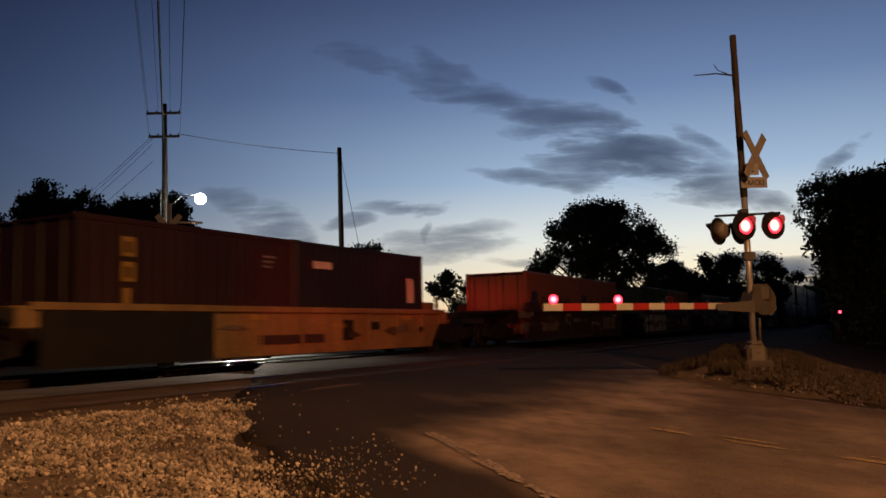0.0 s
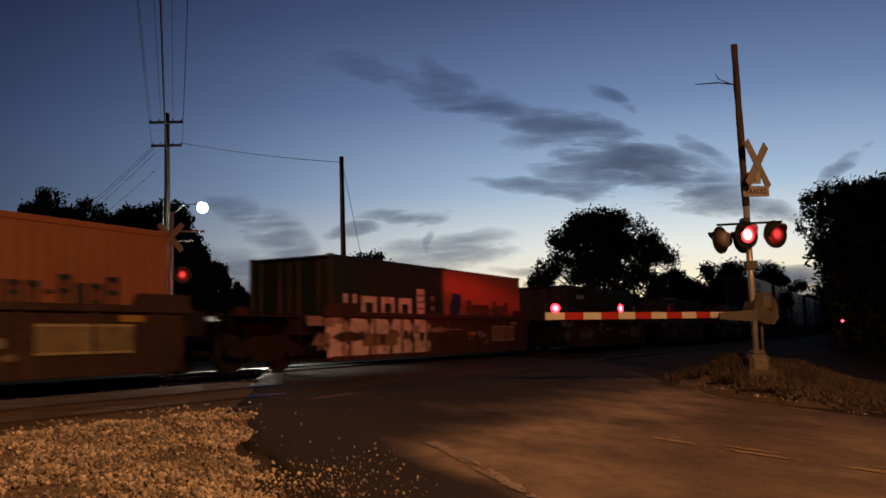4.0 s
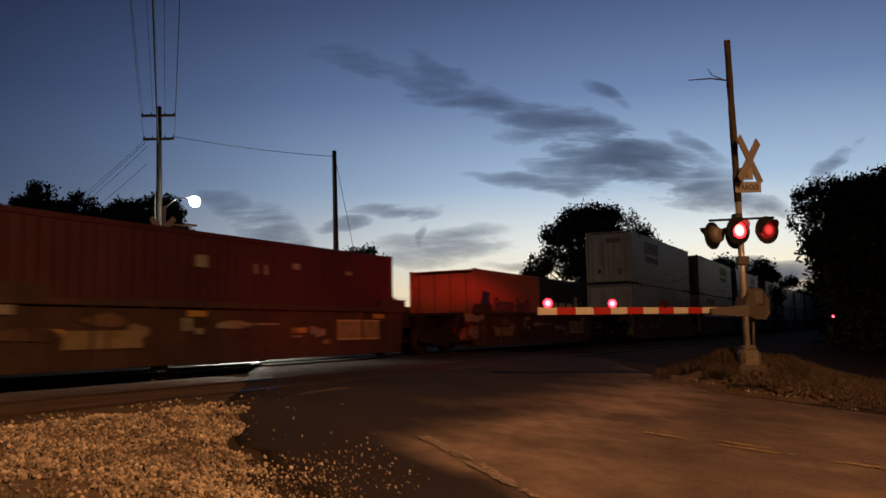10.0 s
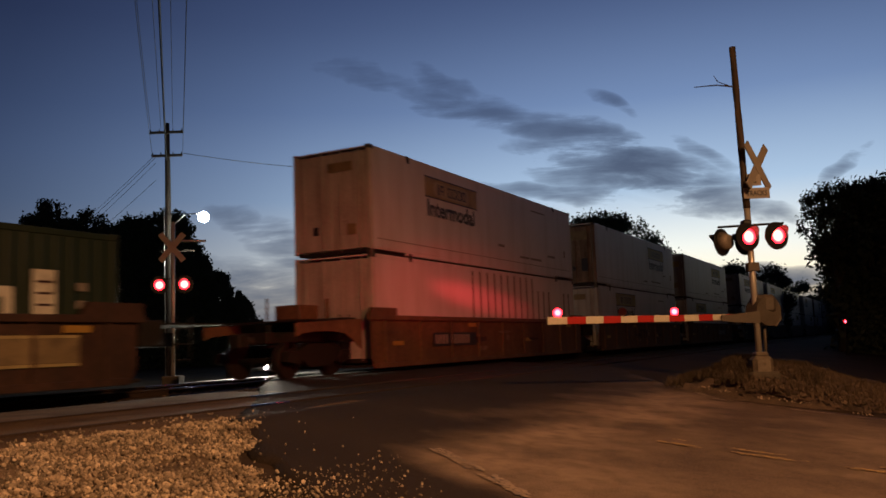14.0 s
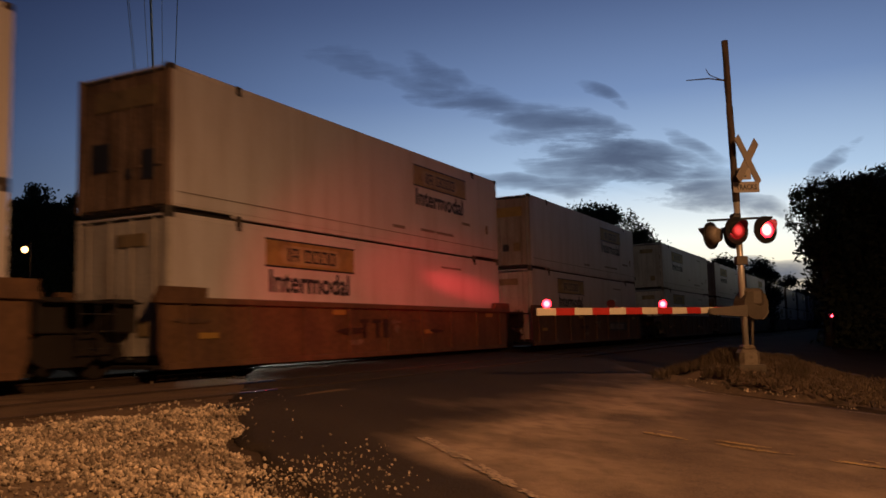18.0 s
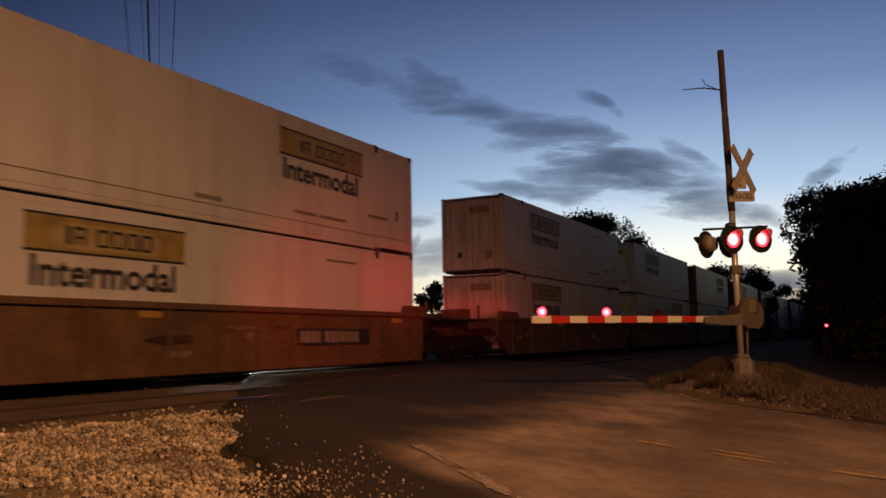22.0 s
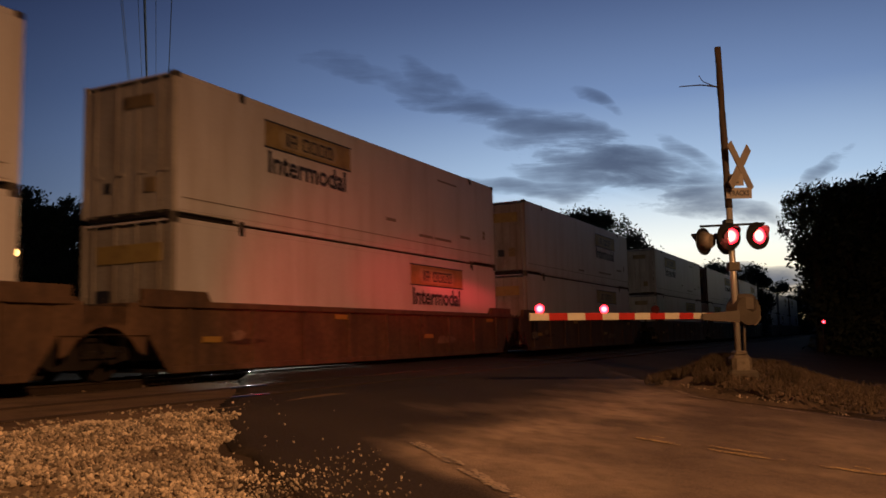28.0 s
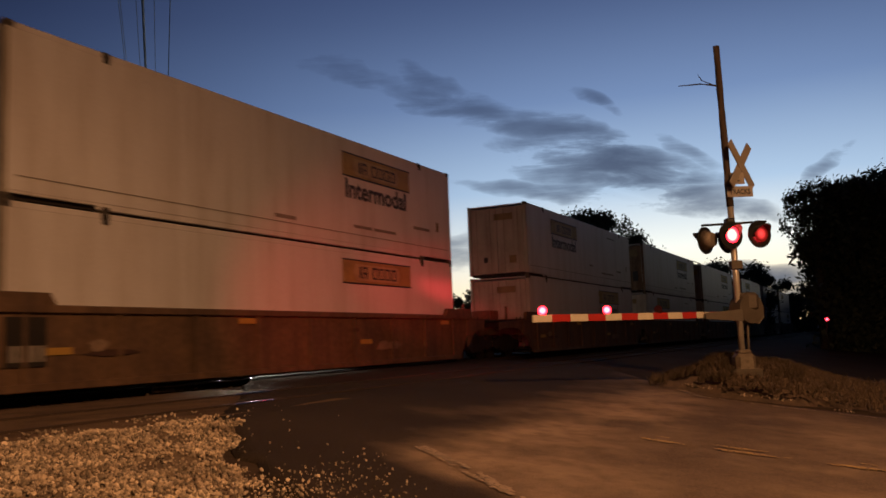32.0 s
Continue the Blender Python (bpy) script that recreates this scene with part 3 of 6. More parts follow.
road_mark("shoulder_line", [(16.6, -8.5), (14.75, -9.5), (14.4, -10.8), (14.3, -12.2), (14.3, -16)], 0.12, "line_white", "faded white shoulder line", 0.52)


# ---- tracks ----
FOOT = [(-0.07, -0.17), (0.07, -0.17), (0.07, -0.155), (0.012, -0.135), (0.012, -0.045), (0.036, -0.035)]
CROWN = [(0.037, -0.022), (0.0365, -0.010), (0.033, -0.0045), (0.025, -0.0006), (0.012, -0.0001)]
HEAD = CROWN + [(0.0, 0.0)] + [(-x, z) for x, z in CROWN[::-1]]
RAIL = FOOT + HEAD + [(-x, z) for x, z in FOOT[:1:-1]]


def make_track(name, p, label, worn):
    root = thing(name, on_track(0, p), label, "railway track", kind="structure")
    # worn: the short spans made bright so that a glint shows there
    for side, x0, x1, mat in [(k, *r) for k, (w0, w1) in zip((-0.755, 0.755), worn) for r in ((-60, w0, "rail_dull"), (w0, w1, "rail"), (w1, 420, "rail_dull"))]:
        bm = bmesh.new()
        a = [bm.verts.new((x0, side + y, z)) for y, z in RAIL]
        b = [bm.verts.new((x1, side + y, z)) for y, z in RAIL]
        n = len(RAIL)
        for i in range(n):
            bm.faces.new((a[i], b[i], b[(i + 1) % n], a[(i + 1) % n])).smooth = 6 <= i < 16
        bmesh.ops.recalc_face_normals(bm, faces=bm.faces[:])
        part("rail", bm, mat, root, "steel rail made bright over a short span for a glint" if mat == "rail" else "dull rusty steel rail")
    return root


tracks = [make_track("main_track", MAIN, "main railway track with steel rails on timber ties", ((12.4, 16.0), (13.2, 18.6))), make_track("siding_track", SIDING, "second railway track in front of the main one", ((8.25, 9.0), (10.0, 10.85)))]


# ---- rolling stock ----
def corrugated(bm, x0, x1, y, z0, z1, out, pitch=0.28, depth=0.013, mi=0):
    """A corrugated sheet in the plane y, its ribs towards out."""
    n = max(2, int((x1 - x0) / pitch))
    w = (x1 - x0) / n
    xs = []
    for i in range(n):
        a = x0 + i * w
        xs += [(a, 0), (a + 0.28 * w, 0), (a + 0.42 * w, depth), (a + 0.86 * w, depth)]
    xs.append((x1, 0))
    lo = [bm.verts.new((x, y - out * d, z0)) for x, d in xs]
    hi = [bm.verts.new((x, y - out * d, z1)) for x, d in xs]
    for i in range(len(xs) - 1):
        f = bm.faces.new((lo[i], lo[i + 1], hi[i + 1], hi[i]) if out < 0 else (lo[i], hi[i], hi[i + 1], lo[i + 1]))
        f.material_index = mi


def bars(bm, widths, x, z0, z1, y, gap=0.05, thick=0.004):
    """Plain upright blocks that stand for letters."""
    for w, k0, k1 in widths:
        if w > 0:
            box(bm, x, x + w, y - thick, y, z0 + (z1 - z0) * k0, z0 + (z1 - z0) * k1)
        x += abs(w) + gap


def frames(bm, widths, x, z0, z1, y, gap=0.07, stroke=0.07, thick=0.004):
    """Plain hollow blocks and uprights that stand for the letters of a painted name."""
    for w, k0, k1 in widths:
        a, b = z0 + (z1 - z0) * k0, z0 + (z1 - z0) * k1
        if w > 2.4 * stroke:
            box(bm, x, x + stroke, y - thick, y, a, b)
            box(bm, x + w - stroke, x + w, y - thick, y, a, b)
            box(bm, x + stroke, x + w - stroke, y - thick, y, b - stroke, b)
            low = a if round(w * 100) % 4 else a + 0.35 * (b - a)
            box(bm, x + stroke, x + w - stroke, y - thick, y, low, low + stroke * 0.8)
        elif w > 0:
            box(bm, x, x + w, y - thick, y, a, b)
        x += abs(w) + gap


def text_part(words, size_z, length, x, z, y, mat, parent, label):
    cu = bpy.data.curves.new("lettering", "FONT")
    cu.body, cu.extrude, cu.offset, cu.resolution_u = words, 0.002, 0.024, 3
    tmp = new("lettering", cu)
    dg = bpy.context.evaluated_depsgraph_get()
    me = bpy.data.meshes.new_from_object(tmp.evaluated_get(dg))
    bpy.data.objects.remove(tmp)
    bpy.data.curves.remove(cu)
    xs = [v.co.x for v in me.vertices]
    ys = [v.co.y for v in me.vertices]
    lx, ly = max(xs) - min(xs), max(ys) - min(ys)
    x_min, y_min = min(xs), min(ys)
    for v in me.vertices:
        v.co = Vector((x + (v.co.x - x_min) / lx * length, y - 0.003 + v.co.z, z + (v.co.y - y_min) / ly * size_z))
    me.materials.clear()
    me.materials.append(M[mat])
    ob = new("lettering", me)
    ob.parent = parent
    return tagged(ob, label)


def make_container(L, Hc, colour, label, group, smooth=False, end_mat=None, ribs=False):
    """A shipping container, its near side in y = -1.3 and its base at z = 0, x from 0 to L."""
    root = thing("shipping_container", Matrix(), label, "container", group)
    W = 2.59
    y0, y1 = -W / 2, W / 2
    end = end_mat or colour
    for side, y, out in (("near", y0, -1), ("far", y1, 1)):
        bm = bmesh.new()
        if smooth:
            box(bm, 0.10, L - 0.10, y - 0.012, y + 0.012, 0.17, Hc - 0.118, m=Matrix.Translation((0, -0.002 * out, 0)))
        elif ribs:
            box(bm, 0.1, L - 0.1, y - 0.02 * out - 0.01, y - 0.02 * out + 0.01, 0.16, Hc - 0.1)
            # grey strips stand in for the shade in the grooves between ribs
            for k in range(27):
                if k > 9 and k not in (23, 24):
                    post = bmesh.new()
                    box(post, 0.27 + 0.583 * k, 0.39 + 0.583 * k, y - 0.012 * out - 0.012, y - 0.012 * out + 0.012, 0.165, Hc - 0.13 - (0.45 if k > 19 else 0), 0.004)
                    part("side_post", post, "post_grey", root, "upright grey strip painted for the shade in a groove")
        else:
            corrugated(bm, 0.12, L - 0.12, y - 0.014 * out, 0.15, Hc - 0.11, out)
        part("side_panel", bm, colour, root)
    for x, dx in ((0.0, 1), (L, -1)):
        bm = bmesh.new()
        if dx > 0:
            for k in range(2):
                a = y0 + 0.14 + k * (W - 0.28) / 2
                box(bm, x + 0.03, x + 0.07, a + 0.01, a + (W - 0.28) / 2 - 0.01, 0.16, Hc - 0.13, 0.012)
        else:
            box(bm, x - 0.07, x - 0.03, y0 + 0.12, y1 - 0.12, 0.15, Hc - 0.12, 0.01)
        part("end_door" if dx > 0 else "end_wall", bm, end, root)
        if dx > 0:
            for k in range(4):
                bm = bmesh.new()
                yy = y0 + 0.38 + k * (W - 0.76) / 3
                tube(bm, (x + 0.015, yy, 0.1), (x + 0.015, yy, Hc - 0.08), 0.022, n=6)
                box(bm, x - 0.005, x + 0.03, yy - 0.2, yy + 0.03, 0.95, 1.0)
                part("locking_bar", bm, end if end.endswith("_end") else "mech", root)
    for x in (0.0, L - 0.14):
        for y in (y0, y1 - 0.12):
            bm = bmesh.new()
            box(bm, x, x + 0.14, y, y + 0.12, 0.11 if smooth else 0, Hc, 0.012)
            part("corner_post", bm, end if x == 0 else colour, root)
    for y in (y0, y1 - 0.09):
        for z, h, nm in ((0, 0.16, "bottom_rail"), (Hc - 0.12, 0.115, "top_rail")):
            bm = bmesh.new()
            if smooth and z == 0:
                box(bm, 1.9, L - 1.9, y + 0.004, y + 0.086, 0.055, 0.18, 0.01)
                box(bm, 0.02, 1.95, y + 0.006, y + 0.086, 0.12, 0.18, 0.01)
                box(bm, L - 1.95, L - 0.02, y + 0.006, y + 0.086, 0.12, 0.18, 0.01)
            else:
                box(bm, 0.13, L - 0.13, y + 0.004, y + 0.086, z + 0.003, z + h, 0.01)
            part(nm, bm, colour, root)
    bm = bmesh.new()
    box(bm, 0.02, L - 0.02, y0 + 0.03, y1 - 0.03, Hc - 0.06, Hc - 0.02)
    part("roof", bm, colour, root)
    bm = bmesh.new()
    box(bm, 0.05, L - 0.05, y0 + 0.12, y1 - 0.12, 0.05, 0.14)
    part("floor", bm, "steel_dark", root)
    # corner castings
    stops = (0.0, L - 0.178) if L < 14 else (0.0, L - 0.178, (L - 12.19) / 2, (L + 12.19) / 2 - 0.178)
    for x in stops:
        for z in (-0.012, Hc - 0.118):
            bm = bmesh.new()
            box(bm, x - 0.006, x + 0.184, y0 - 0.008, y0 + 0.15, z, z + 0.13, 0.015)
            box(bm, x + 0.055, x + 0.125, y0 - 0.010, y0 + 0.01, z + 0.03, z + 0.09, mi=1)
            part("corner_casting", bm, ["mech" if L > 14 else colour, "black"], root)
    return root


def make_truck(parent, x, name="truck"):
    """A two-axle truck at x on its car. Its wheelsets turn."""
    root = new(name)
    root.empty_display_size = 0.2
    root.parent = parent
    root.location = (x, 0, 0)
    for y in (-1.02, 1.02):
        bm = bmesh.new()
        prism(bm, [(-1.28, 0.40), (-1.22, 0.62), (-0.78, 0.66), (-0.45, 0.80), (0.45, 0.80), (0.78, 0.66), (1.22, 0.62), (1.28, 0.40), (1.0, 0.34), (0.72, 0.42), (0.42, 0.24), (-0.42, 0.24), (-0.72, 0.42), (-1.0, 0.34)], y - 0.09, y + 0.09)
        for k in (-0.22, 0.0, 0.22):
            tube(bm, (k, y - 0.11 * math.copysign(1, y), 0.30), (k, y - 0.11 * math.copysign(1, y), 0.58), 0.07, n=8)
        part("side_frame", bm, "wheel", root, "cast truck side frame with coil springs")
    bm = bmesh.new()
    box(bm, -0.24, 0.24, -1.05, 1.05, 0.42, 0.72, 0.03)
    part("bolster", bm, "steel_dark", root)
    for ax in (-0.86, 0.86):
        bm = bmesh.new()
        tube(bm, (0, -1.05, 0), (0, 1.05, 0), 0.08, n=10)
        for sy in (-1, 1):
            tube(bm, (0, sy * 0.70, 0), (0, sy * 0.83, 0), 0.42, n=24)
            tube(bm, (0, sy * 0.66, 0), (0, sy * 0.70, 0), 0.45, n=24)
            for k in range(3):
                a = k * 2.094
                box(bm, 0.16, 0.30, sy * 0.83 - 0.006, sy * 0.83 + 0.006, -0.05, 0.05, m=Matrix.Rotation(a, 4, "Y"))
            tube(bm, (0, sy * 0.98, 0), (0, sy * 1.13, 0), 0.11, n=10)
        w = part("wheelset", bm, "wheel", root, "worn steel wheelset")
        w.location = (ax, 0, 0.42)
        WHEELS.append(w)
    return root


WHEELS = []
TRAIN = []          # keyed things and their place along the train


def wagon_common(root, x0, x1, paint, top, low, tall=0.0, near_truck=True, far_truck=True, reach=2.8):
    """Sides, floor and end platforms of a well wagon whose well runs from x0 to x1."""
    for sy in (-1, 1):
        bm = bmesh.new()
        y = sy * 1.42
        a, b = min(y, y - sy * 0.03), max(y, y - sy * 0.03)
        ext = 0.35 if paint in ("car_olive", "car_yellow") else -0.12
        prism(bm, [(x0 - ext, 0.95 if ext > 0 else 0.45), (x0 + 0.25, low), (x1 - 0.25, low), (x1 + ext, 0.95 if ext > 0 else 0.45), (x1 + ext, top - 0.05), (x0 - ext, top - 0.05)], a, b)
        part("side_plate", bm, paint, root)
        bm = bmesh.new()
        box(bm, x0 - ext - 0.15, x1 + ext + 0.15, y - 0.06 - 0.02 * (sy < 0), y + 0.06 + 0.02 * (sy > 0), top - 0.13, top, 0.012)
        part("top_chord", bm, paint, root)
        bm = bmesh.new()
        box(bm, x0 + 0.3, x1 - 0.3, y - 0.05 if sy < 0 else y - 0.11, y + 0.11 if sy < 0 else y + 0.05, low - 0.03, low + 0.10, 0.01)
        part("bottom_chord", bm, paint, root)
        if tall:
            for xa, xb in ((x0 - ext - 0.1, x0 + 1.35), (x1 - 1.35, x1 + ext + 0.1)):
                bm = bmesh.new()
                prism(bm, [(xa, top - 0.02), (xa, top + tall), (xb - 0.12, top + tall), (xb, top + 0.02), (xb, top - 0.02)] if xa < x0 else [(xa, top - 0.02), (xa, top + 0.02), (xa + 0.12, top + tall), (xb, top + tall), (xb, top - 0.02)], y - 0.05 - 0.028 * (sy < 0), y + 0.05 + 0.028 * (sy > 0))
                part("end_gusset", bm, paint, root)
        n = 9
        for i in range(n):
            bm = bmesh.new()
            xx = x0 + 0.8 + (x1 - x0 - 1.6) * i / (n - 1)
            box(bm, xx - 0.04, xx + 0.04, y - 0.02 if sy > 0 else y - 0.05, y + 0.05 if sy > 0 else y + 0.02, low + 0.10, top - 0.13, 0.008)
            part("stiffener", bm, paint, root)
    bm = bmesh.new()
    box(bm, x0, x1, -1.36, 1.36, low + 0.0, low + 0.06)
    for i in range(5):
        xx = x0 + (x1 - x0) * (i + 0.5) / 5
        box(bm, xx - 0.12, xx + 0.12, -1.36, 1.36, low + 0.05, low + 0.10)
    part("well_floor", bm, "steel_dark", root)
    for xe, dx, has in ((x0, -1, near_truck), (x1, 1, far_truck)):
        bm = bmesh.new()
        xa, xb = sorted((xe + 0.3 * dx, xe + reach * dx))
        box(bm, xa, xb, -0.45, 0.45, 0.82, 1.10, 0.02)
        xa, xb = sorted((xe + 0.2 * dx, xe + 0.75 * dx))
        half = 1.45 if ext > 0 else 1.18
        box(bm, xa, xb, -half, half, 0.82, top - 0.06, 0.02)
        part("end_sill", bm, paint if ext > 0 else "steel_dark", root)
        bm = bmesh.new()
        xa, xb = sorted((xe + 0.75 * dx, xe + 2.3 * dx))
        box(bm, xa, xb, -1.35, 1.35, top - 0.16, top - 0.12, 0.01)
        part("walkway", bm, "steel_dark", root)
        for sy in (-1.38, 1.38):
            bm = bmesh.new()
            for zz in (0.55, 0.85, 1.15):
                tube(bm, (xe + 0.85 * dx, sy, zz), (xe + 1.25 * dx, sy, zz), 0.014, n=5)
            for xx in (0.85, 1.25):
                tube(bm, (xe + xx * dx, sy, 0.5), (xe + xx * dx, sy, top), 0.016, n=5)
            part("ladder", bm, "steel_dark", root)
        if reach > 2.8 and has:
            for sy in (-1, 1):
                bm = bmesh.new()
                prism(bm, [(xe + u * dx, w) for u, w in ((0.30, top - 0.10), (3.05, top - 0.22), (3.05, 0.96), (2.75, 1.04), (2.3, 1.08), (1.5, 1.08), (1.05, 1.02), (0.72, 0.86), (0.42, 0.66), (0.30, 0.62))], sy * 1.40 - 0.012, sy * 1.40 + 0.012)
                part("end_skirt", bm, "steel_dark" if paint == "car_yellow" else paint, root, "arched skirt plate over the truck")
        elif paint == "car_olive":
            for sy in (-1, 1):
                bm = bmesh.new()
                prism(bm, [(xe + u * dx, w) for u, w in ((0.30, top - 0.14), (1.72, top - 0.14), (1.72, 1.03), (1.35, 1.03), (0.95, 0.94), (0.64, 0.74), (0.46, 0.52), (0.30, 0.46))], sy * 1.40 - 0.012, sy * 1.40 + 0.012)
                part("end_skirt", bm, paint, root, "arched skirt plate over the truck")
        if has:
            make_truck(root, xe + 1.7 * dx if reach < 3 else xe + 1.9 * dx)


def brake_gear(root, xe, dx, top, paint):
    bm = bmesh.new()
    xa, xb = sorted((xe + 0.9 * dx, xe + 1.7 * dx))
    box(bm, xa, xb, -0.5, 0.3, top - 0.1, top + 0.28, 0.03)
    tube(bm, (xe + 1.1 * dx, -0.9, top - 0.1), (xe + 1.1 * dx, -0.9, top + 0.42), 0.05, n=8)
    tube(bm, (xe + 1.5 * dx, 0.7, top - 0.1), (xe + 1.5 * dx, 0.7, top + 0.5), 0.03, n=8)
    part("brake_gear", bm, paint, root, "brake reservoir and hand brake on the end platform")
    bm = bmesh.new()
    tube(bm, (xe + 2.0 * dx, 0, 0.9), (xe + 3.45 * dx, 0, 0.9), 0.10, n=8)
    box(bm, min(xe + 3.2 * dx, xe + 3.55 * dx), max(xe + 3.2 * dx, xe + 3.55 * dx), -0.17, 0.17, 0.74, 1.06, 0.03)
    part("coupler", bm, "steel_dark", root)


def make_well_wagon(L, paint, top, low, label, group, tall, near_end, far_end, cross=False):
    """x = 0 is the near end of the load, L its far end. Ends: 'shared' (no truck), 'truck' or 'coupled'."""
    root = thing("well_wagon", Matrix(), label, "rail wagon", group)
    wagon_common(root, -0.45, L + 0.45, paint, top, low, tall, near_end != "shared", far_end != "shared", 1.75 if near_end != "coupled" else 2.9)
    if near_end == "coupled":
        brake_gear(root, -0.45, -1, top, paint)
    if far_end == "coupled":
        brake_gear(root, L + 0.45, 1, top, paint)
    rnd = random.Random(int(L * 100) + len(label))
    for i in range(4):
        bm = bmesh.new()
        xx = 0.8 + (L - 2.2) * i / 3 + rnd.uniform(-0.2, 0.2)
        zz = top - 0.30 if i % 2 else low + 0.55
        box(bm, xx, xx + 0.55, -1.452, -1.44, zz, zz + 0.12)
        part("reflector", bm, "reflector", root, "yellow reflective strip")
    for i in range(7):
        bm = bmesh.new()
        cx, cz = rnd.uniform(0.3, L - 0.3), rnd.uniform(low + 0.28, top - 0.38)
        rx, rz = rnd.uniform(0.15, 0.75), rnd.uniform(0.05, 0.17)
        prism(bm, [(cx + rx * rnd.uniform(0.5, 1.1) * math.cos(a * 0.6283), cz + rz * rnd.uniform(0.5, 1.1) * math.sin(a * 0.6283)) for a in range(10)], -1.4515 - 0.0004 * i, -1.44)
        part("worn_patch", bm, ("rust_end", "car_olive", "car_brown")[i % 3], root, "worn patch on the side plate")
    return root


def keyed(ob, q, p=MAIN, z=0.0):
    TRAIN.append((ob, q, p, z))
    return ob


def data_block(root, x, z0, z1, mat, widths, y=-1.452, name="stencilled_number"):
    for w, k0, k1 in widths:
        if w > 0:
            bm = bmesh.new()
            bars(bm, [(w, k0, k1)], x, z0, z1, y)
            part(name, bm, mat, root, "stencilled mark on the side")
        x += abs(w) + 0.05


# ---- the train ----
def clone(template, used):
    """The template itself the first time, then copies."""
    if id(template) not in used:
        used.add(id(template))
        return template
    return copy_thing(template, Matrix())


USED = set()
LOAD = "load of the container train"
RAKE = "wagons of the container train"
INTERMODAL_HEIGHT = 2.99
STACK_TOP = 6.18

# short boxes in the older articulated wagons: place, colour
SHORT = [
    (9.92, "maroon", "maroon corrugated shipping container with white marks, in a yellow wagon"),
    (16.02, "navy", "dark navy corrugated shipping container with a white patch"),
    (30.30, "orange", "orange corrugated shipping container with blue logo block"),
    (36.40, "orange", "orange corrugated shipping container with blue logo block"),
    (47.80, "green", "dark green corrugated shipping container with white block letters"),
    (53.86, "orange", "orange corrugated shipping container with blue logo block"),
    (65.20, "grey", "dark grey corrugated shipping container"),
    (71.26, "green", "dark green corrugated shipping container with white block letters"),
    (100.28, "orange", "orange corrugated shipping container with blue logo block"),
    (106.34, "green", "dark green corrugated shipping container with white block letters"),
]


def mark_orange(root):
    y = -1.30
    bm = bmesh.new()
    prism(bm, [(0.36, 1.10), (0.98, 1.10), (1.06, 1.36), (1.18, 1.40), (1.08, 1.52), (1.16, 1.80), (0.56, 1.84), (0.44, 1.50), (0.34, 1.42)], y - 0.004, y)
    part("logo_block", bm, "ink_blue", root, "dark blue logo block")
    bm = bmesh.new()
    frames(bm, [(0.32, 0, 1), (0.26, 0, 0.72), (0.26, -0.2, 0.72), (0.24, 0, 0.72), (0.26, -0.2, 0.72), (0.16, 0.3, 0.45), (0.28, 0, 1), (0.2, -0.2, 0.72), (0.26, 0, 0.72), (0.28, 0, 1)], 1.58, 1.16, 1.64, y, 0.085, 0.085)
    part("lettering", bm, "ink", root, "dark letter blocks along the side")


def mark_green(root):
    y = -1.30
    bm = bmesh.new()
    frames(bm, [(0.17, 0, 1), (0.17, 0, 1), (0.73, 0, 0.95), (0.69, 0, 0.95), (0.71, 0, 0.95)], 0.56, 1.02, 1.61, y, 0.24, 0.17)
    box(bm, 0.73, 0.97, y - 0.004, y, 1.02, 1.16)
    part("lettering", bm, "ink_white", root, "large white letter blocks")
    bm = bmesh.new()
    box(bm, 4.33, 4.77, y - 0.004, y, 1.12, 1.88)
    for k in range(3):
        box(bm, 4.40, 4.70, y - 0.007, y - 0.003, 1.28 + 0.19 * k, 1.32 + 0.19 * k, mi=1)
    part("white_panel", bm, ["ink_white", "maroon"], root, "white data panel")
    for k, zz in enumerate((1.25, 1.55, 0.95)):
        bm = bmesh.new()
        box(bm, 5.18, 5.38, y - 0.004, y, zz, zz + 0.14)
        part("stencil", bm, "stencil_grey", root, "small pale data mark")


TEMPLATE = {}
for colour in ("maroon", "navy", "orange", "green", "grey"):
    label = next(l for q, c, l in SHORT if c == colour)
    TEMPLATE[colour] = make_container(6.06, 2.59, colour, label, LOAD)
mark_orange(TEMPLATE["orange"])
mark_green(TEMPLATE["green"])
bm = bmesh.new()
box(bm, 0.98, 1.14, -1.306, -1.302, 1.02, 1.30)
part("stencil", bm, "reflector", TEMPLATE["maroon"], "small yellow mark")
for zz in (1.88, 1.42):
    bm = bmesh.new()
    frames(bm, [(0.30, 0, 1)], 0.94, zz, zz + 0.36, -1.302, stroke=0.085)
    part("stencil", bm, "reflector", TEMPLATE["maroon"], "square yellow mark")
for k in range(3):
    bm = bmesh.new()
    box(bm, 4.86, 5.30 - 0.08 * k, -1.306, -1.302, 2.10 - 0.11 * k, 2.15 - 0.11 * k)
    part("stencil", bm, "stencil_grey", TEMPLATE["maroon"], "small line of print")
bm = bmesh.new()
box(bm, 0.35, 0.62, -1.306, -1.302, 1.96, 2.14, mi=1)
box(bm, 0.62, 1.40, -1.306, -1.302, 1.96, 2.14)
part("white_patch", bm, ["ink_white", "red"], TEMPLATE["navy"], "white and red patch")
bm = bmesh.new()
box(bm, 5.1, 5.5, -1.306, -1.302, 1.2, 1.9)
part("data_panel", bm, "ink_white", TEMPLATE["navy"], "white data panel")
bm = bmesh.new()
box(bm, 1.2, 2.3, -1.306, -1.302, 2.02, 2.20)
part("white_patch", bm, "ink_white", TEMPLATE["grey"], "small white patch")
for q, colour, label in SHORT:
    keyed(clone(TEMPLATE[colour], USED), q, MAIN, 0.24)
